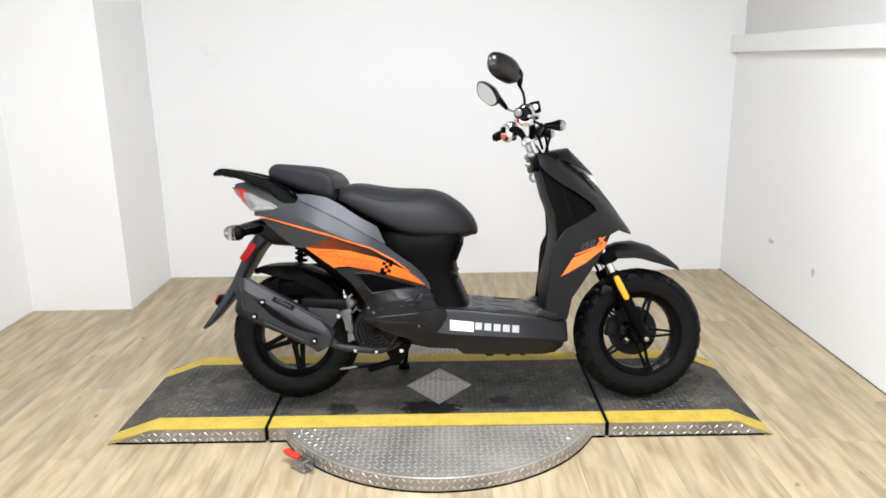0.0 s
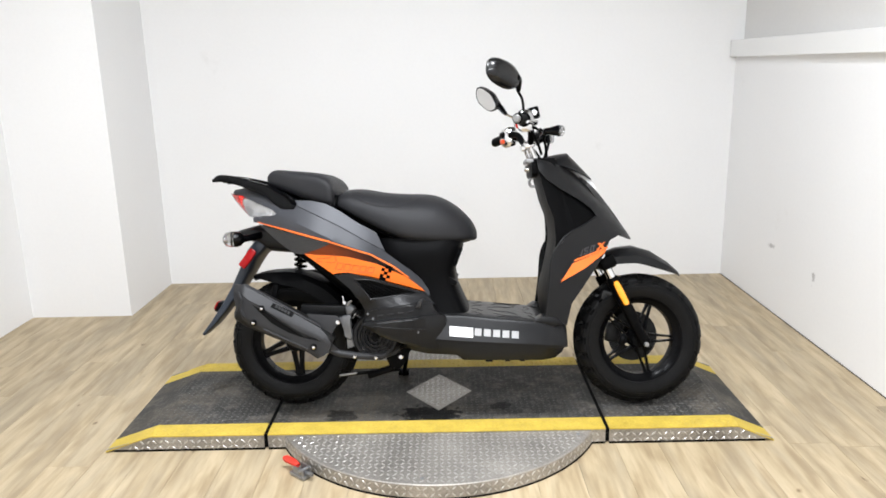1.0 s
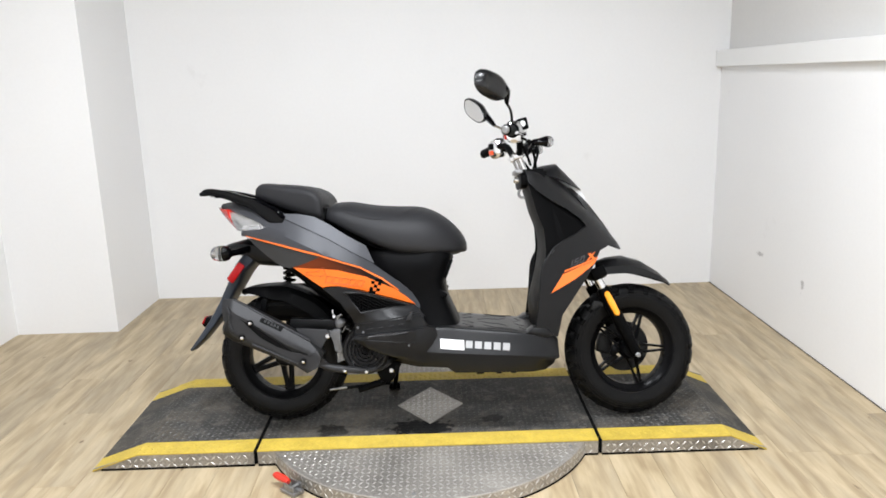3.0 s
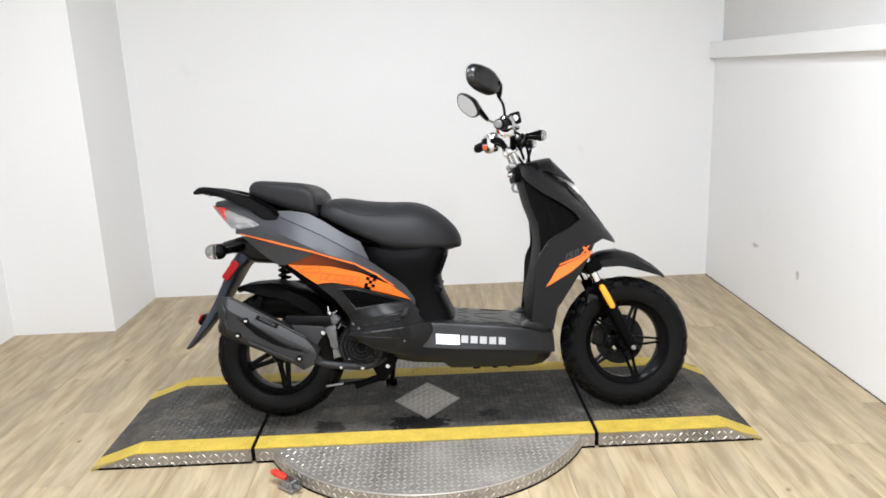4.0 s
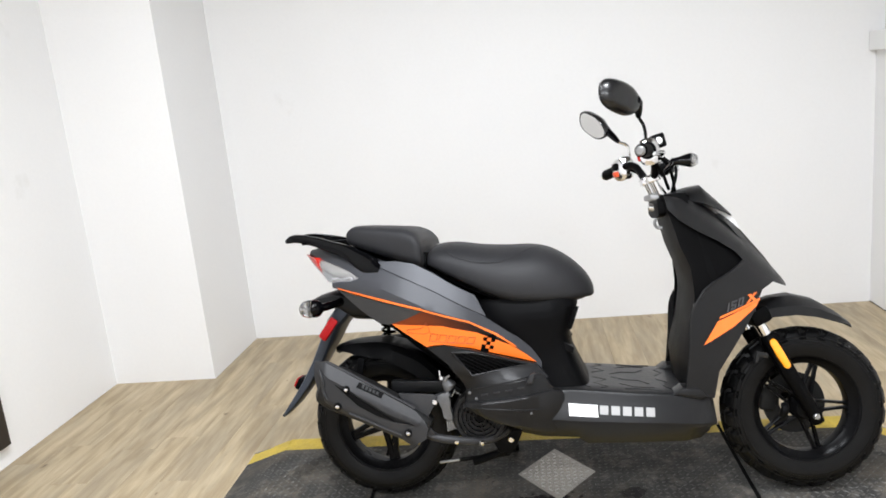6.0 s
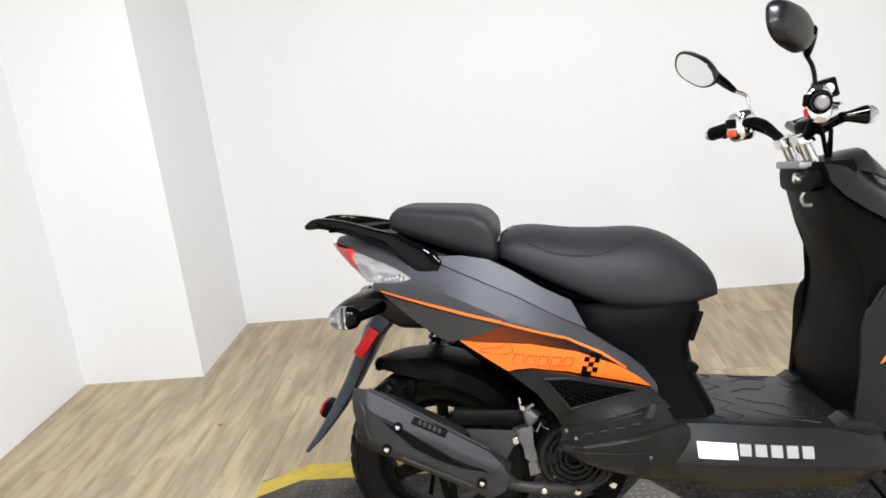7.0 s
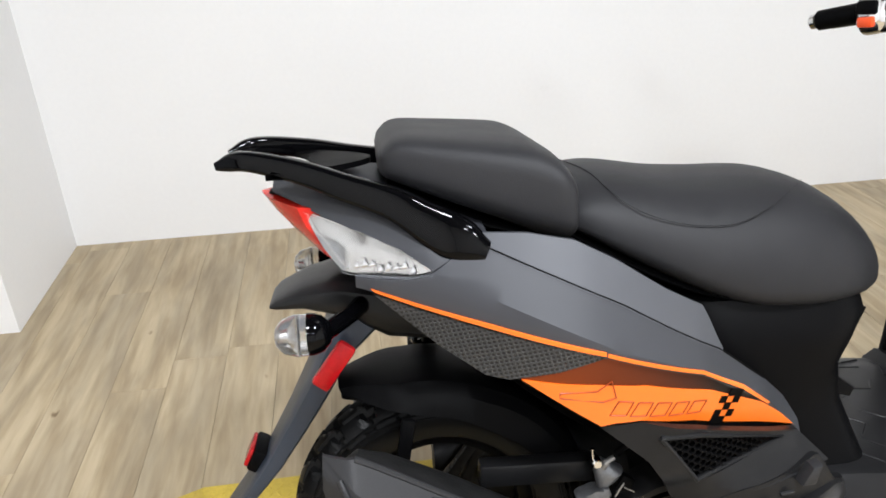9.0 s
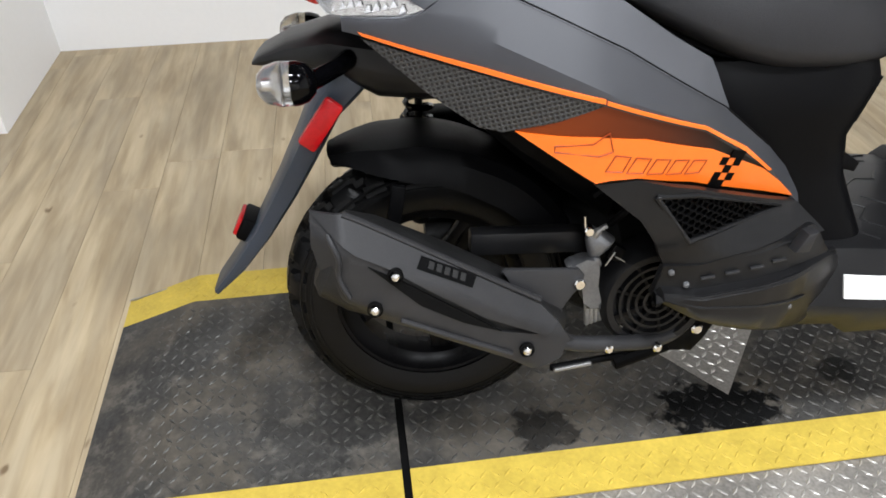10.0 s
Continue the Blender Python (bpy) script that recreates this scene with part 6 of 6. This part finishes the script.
bm = bmesh.new()
for s in (-1, 1):
    tube(bm, curve_pts([hb(0.930, 0, 0.946), hb(0.930, s * 0.065, 0.948), hb(0.927, s * 0.115, 0.970), hb(0.915, s * 0.170, 1.003), hb(0.893, s * 0.23, 1.012), hb(0.842, s * 0.372, 0.999)], 6), 0.0125, 14)
bar = part("handlebar", bm, M_INNER, scooter, "black handlebar")
for s in (-1, 1):
    bm = bmesh.new()
    for o in (-0.017, 0.017):
        cyl(bm, hb(0.950, s * 0.05 + o, 0.890), hb(0.931, s * 0.05 + o, 0.938), 0.0095, 14, 0.002)
    box(bm, hb(0.929, s * 0.05, 0.947), (0.042, 0.058, 0.026), (0, -18, 0), 0.005)
    part("riser", bm, M_CHROME, bar, "polished handlebar riser")
    bm = bmesh.new()
    cyl(bm, hb(0.880, s * 0.272, 1.008), hb(0.842, s * 0.373, 0.999), 0.0182, 20, 0.004)
    tube(bm, [hb(0.879, s * 0.274, 1.008), hb(0.876, s * 0.282, 1.0075), hb(0.875, s * 0.286, 1.007)], [0.025, 0.0245, 0.018], 20)
    part("grip", bm, M_INNER, bar, "ribbed black rubber grip")
    bm = bmesh.new()
    cyl(bm, hb(0.843, s * 0.371, 0.999), hb(0.836, s * 0.388, 0.997), 0.0135, 20, 0.004)
    part("bar_end", bm, M_CHROME if s > 0 else M_ALU, bar, "round bar end")
    bm = bmesh.new()
    rings = []
    for f, r in ((0.0, 0.020), (0.06, 0.027), (0.2, 0.034), (0.8, 0.034), (0.94, 0.029), (1.0, 0.021)):
        p = Vector((0.899, s * 0.224, 1.013)).lerp(Vector((0.878, s * 0.275, 1.008)), f)
        rings.append([hb(p.x + u, p.y, p.z + v - 0.004) for u, v in hoop(22, r * 0.82, r * 1.12, 2.8)])
    rings_to(bm, rings)
    housing = part("switch_housing", bm, M_CHROME, bar, "chrome switch housing")
    bm = bmesh.new()
    c = hb(0.862, s * 0.252, 1.014)
    box(bm, c, (0.016, 0.036, 0.024), (0, 8, 20 * s), 0.004)
    part("switch_block", bm, M_INNER, housing, "black switch block")
    bm = bmesh.new()
    c = hb(0.863, s * 0.252, 0.990)
    box(bm, c, (0.016, 0.030, 0.018), (0, -8, 20 * s), 0.004)
    part("switch_button", bm, M_SWITCH if s > 0 else M_RED, housing, "orange-red switch button")
    bm = bmesh.new()
    tube(bm, curve_pts([hb(0.915, s * 0.215, 1.004), hb(0.925, s * 0.25, 0.998), hb(0.902, s * 0.32, 0.992), hb(0.878, s * 0.375, 0.988)], 6), [0.010] * 8 + [0.0065] * 11, 10, flat=0.6)
    part("brake_lever", bm, M_GLOSS if s > 0 else M_CHROME, bar, "slim brake lever")
    # mirror
    bm = bmesh.new()
    rise = [(0.893, 0.190, 1.020), (0.894, 0.190, 1.056), (0.889, 0.190, 1.083), (0.862, 0.192, 1.098)] if s > 0 else [(0.888, -0.238, 1.010), (0.898, -0.240, 1.060), (0.895, -0.241, 1.098), (0.882, -0.246, 1.122)]
    tube(bm, curve_pts(rise, 6), [0.0065] * 6 + [0.0048] * 13, 10)
    stem = part("mirror_stem", bm, M_CHROME if s > 0 else M_GLOSS, bar, "slim mirror stem")
    n = (Vector((-0.86, -0.50, -0.28)) if s > 0 else Vector((-0.70, 0.70, -0.10))).normalized()
    u = Vector((0, 0, 1)).cross(n).normalized()
    u = u if u.y * s > 0 else -u
    v = n.cross(u)
    v = v if v.z > 0 else -v
    tilt = radians(31 if s > 0 else 13)
    u, v = u * math.cos(tilt) + v * math.sin(tilt), v * math.cos(tilt) - u * math.sin(tilt)
    mc = Vector((0.785, 0.285, 1.172)) if s > 0 else Vector((0.826, -0.310, 1.172))

    def leaf(k, grow):
        a = 2 * math.pi * k / 32
        ca, sa = math.cos(a), math.sin(a)
        x = (0.076 if s > 0 else 0.080) * math.copysign(abs(ca) ** (0.60 if ca > 0 else 0.85), ca)
        h = (0.042 if s > 0 else 0.045) * (1 - 0.08 * ca) * (1 if ca > 0 else 1 - 0.5 * abs(ca) ** 2)
        return u * x * grow + v * h * math.copysign(abs(sa) ** 0.75, sa) * grow

    bm = bmesh.new()
    rings = [[mc + n * o + leaf(k, g) for k in range(32)] for o, g in ((0.004, 0.94), (0.0045, 1.0), (-0.004, 1.02), (-0.016, 0.93), (-0.027, 0.72), (-0.033, 0.42), (-0.035, 0.12))]
    rings_to(bm, rings)
    head = part("mirror_head", bm, M_BACKING, bar, "black leaf-shaped mirror housing")
    bm = bmesh.new()
    foot_p, neck = Vector(rise[-1]), mc - u * 0.064 - n * 0.013
    tube(bm, [foot_p, foot_p.lerp(neck, 0.12), foot_p.lerp(neck, 0.55), neck, mc - u * 0.045 - n * 0.022], [0.0060, 0.0085, 0.0120, 0.0135, 0.013], 14)
    part("mirror_neck", bm, M_GLOSS, head)
    bm = bmesh.new()
    rings_to(bm, [[mc + n * o + leaf(k, g) for k in range(32)] for o, g in ((0.003, 0.90), (0.0056, 0.90))])
    part("mirror_glass", bm, M_MIRROR, head, "silver mirror glass")
    # front indicator
    bm = bmesh.new()
    tube(bm, [(0.975, s * 0.06, 0.975), (0.98, s * 0.12, 0.988), (0.985, s * 0.160, 0.996)], [0.013, 0.011, 0.012], 12)
    ind = part("front_indicator", bm, M_GLOSS, scooter, "black front indicator with a clear lens")
    bm = bmesh.new()
    lathe(bm, [(0.0005, 0.982), (0.010, 0.984), (0.012, 1.000), (0.017, 1.020), (0.0205, 1.034), (0.018, 1.035)], (-0.004, s * 0.165, 0.996), 24, "x")
    part("housing", bm, M_GLOSS, ind)
    bm = bmesh.new()
    lathe(bm, [(0.0205, 1.034), (0.019, 1.046), (0.012, 1.055), (0.0005, 1.058)], (-0.004, s * 0.165, 0.996), 24, "x")
    part("lens", bm, M_FROST, ind, "clear lens").visible_shadow = False
    bm = bmesh.new()
    lathe(bm, [(0.0005, 1.050), (0.006, 1.045), (0.016, 1.036)], (-0.004, s * 0.165, 0.996), 18, "x")
    part("bulb", bm, M_REFL, ind)
bm = bmesh.new()
box(bm, (0.972, -0.01, 0.985), (0.045, 0.09, 0.035), (0, -25, 0), 0.010)
clock = part("instrument", bm, M_INNER, scooter, "black handlebar instrument")
bm = bmesh.new()
box(bm, (0.962, -0.01, 1.004), (0.030, 0.06, 0.004), (0, -25, 0), 0.001)
part("display", bm, M_GREY, clock, "grey display")
bm = bmesh.new()
box(bm, (0.938, -0.19, 1.056), (0.036, 0.044, 0.040), (0, -12, 6), 0.004)
cyl(bm, (0.905, -0.19, 1.027), (0.935, -0.19, 1.042), 0.010, 12)
res = part("fluid_reservoir", bm, M_INNER, bar, "black brake fluid reservoir")
bm = bmesh.new()
lathe(bm, [(0.0005, -0.2145), (0.009, -0.2145), (0.011, -0.211)], (0.938, 0, 1.056), 14)
part("sight_glass", bm, M_WHITE, res, "white sight glass")
for pts in (((0.915, -0.20, 1.025), (0.965, -0.16, 1.00), (0.99, -0.10, 0.955), (1.0, -0.05, 0.90)), ((0.895, 0.205, 0.998), (0.93, 0.16, 0.975), (0.965, 0.11, 0.945), (0.99, 0.05, 0.90)), ((0.91, -0.21, 1.015), (0.95, -0.16, 0.975), (0.975, -0.11, 0.92)),
            ((0.90, 0.20, 1.0), (0.945, 0.14, 0.955), (0.975, 0.08, 0.90)), ((0.98, 0.0, 1.02), (1.01, -0.04, 0.98), (0.99, -0.06, 0.91))):
    bm = bmesh.new()
    tube(bm, curve_pts([(x, 0.8 * y, z) for x, y, z in pts], 6), 0.005, 8)
    part("cable", bm, M_INNER, bar, "black control cable")

STANCE["m"] = None
# ---- floor planks, last ----
bm = bmesh.new()
box(bm, ((XL + XR) / 2, (YB + YF) / 2, -0.055), (XR - XL + 0.24, YB - YF + 0.24, 0.1))
floor = tagged(link("floor", bm, M_JOINT, False), "pale oak-look vinyl plank floor", "floor", kind="structure")
PW, PL, GAP = 0.152, 1.22, 0.0004


def plank_mesh(length):
    bm = bmesh.new()
    w, h, b = PW / 2 - GAP, length / 2 - GAP, 0.0004
    rings_to(bm, [[(-w, -h, -0.005), (w, -h, -0.005), (w, h, -0.005), (-w, h, -0.005)], [(-w, -h, -b), (w, -h, -b), (w, h, -b), (-w, h, -b)], [(-w + b, -h + b, 0), (w - b, -h + b, 0), (w - b, h - b, 0), (-w + b, h - b, 0)]])
    for f in bm.faces:
        f.smooth = False
    me = bpy.data.meshes.new("plank")
    bm.to_mesh(me)
    bm.free()
    me.materials.append(M_PLANK)
    return me


rng = random.Random(4)
full = plank_mesh(PL)
x = XL + PW / 2
while x < XR + PW / 2:
    y = YF - rng.random() * PL * 0.9
    while y < YB:
        a, b = max(y, YF), min(y + PL, YB)
        if b - a > 0.02:
            me = full if abs(b - a - PL) < 1e-6 else plank_mesh(b - a)
            ob = new("plank", me)
            ob.parent = floor
            ob.matrix_basis = pose(x, (a + b) / 2, 0)
        y += PL
    x += PW
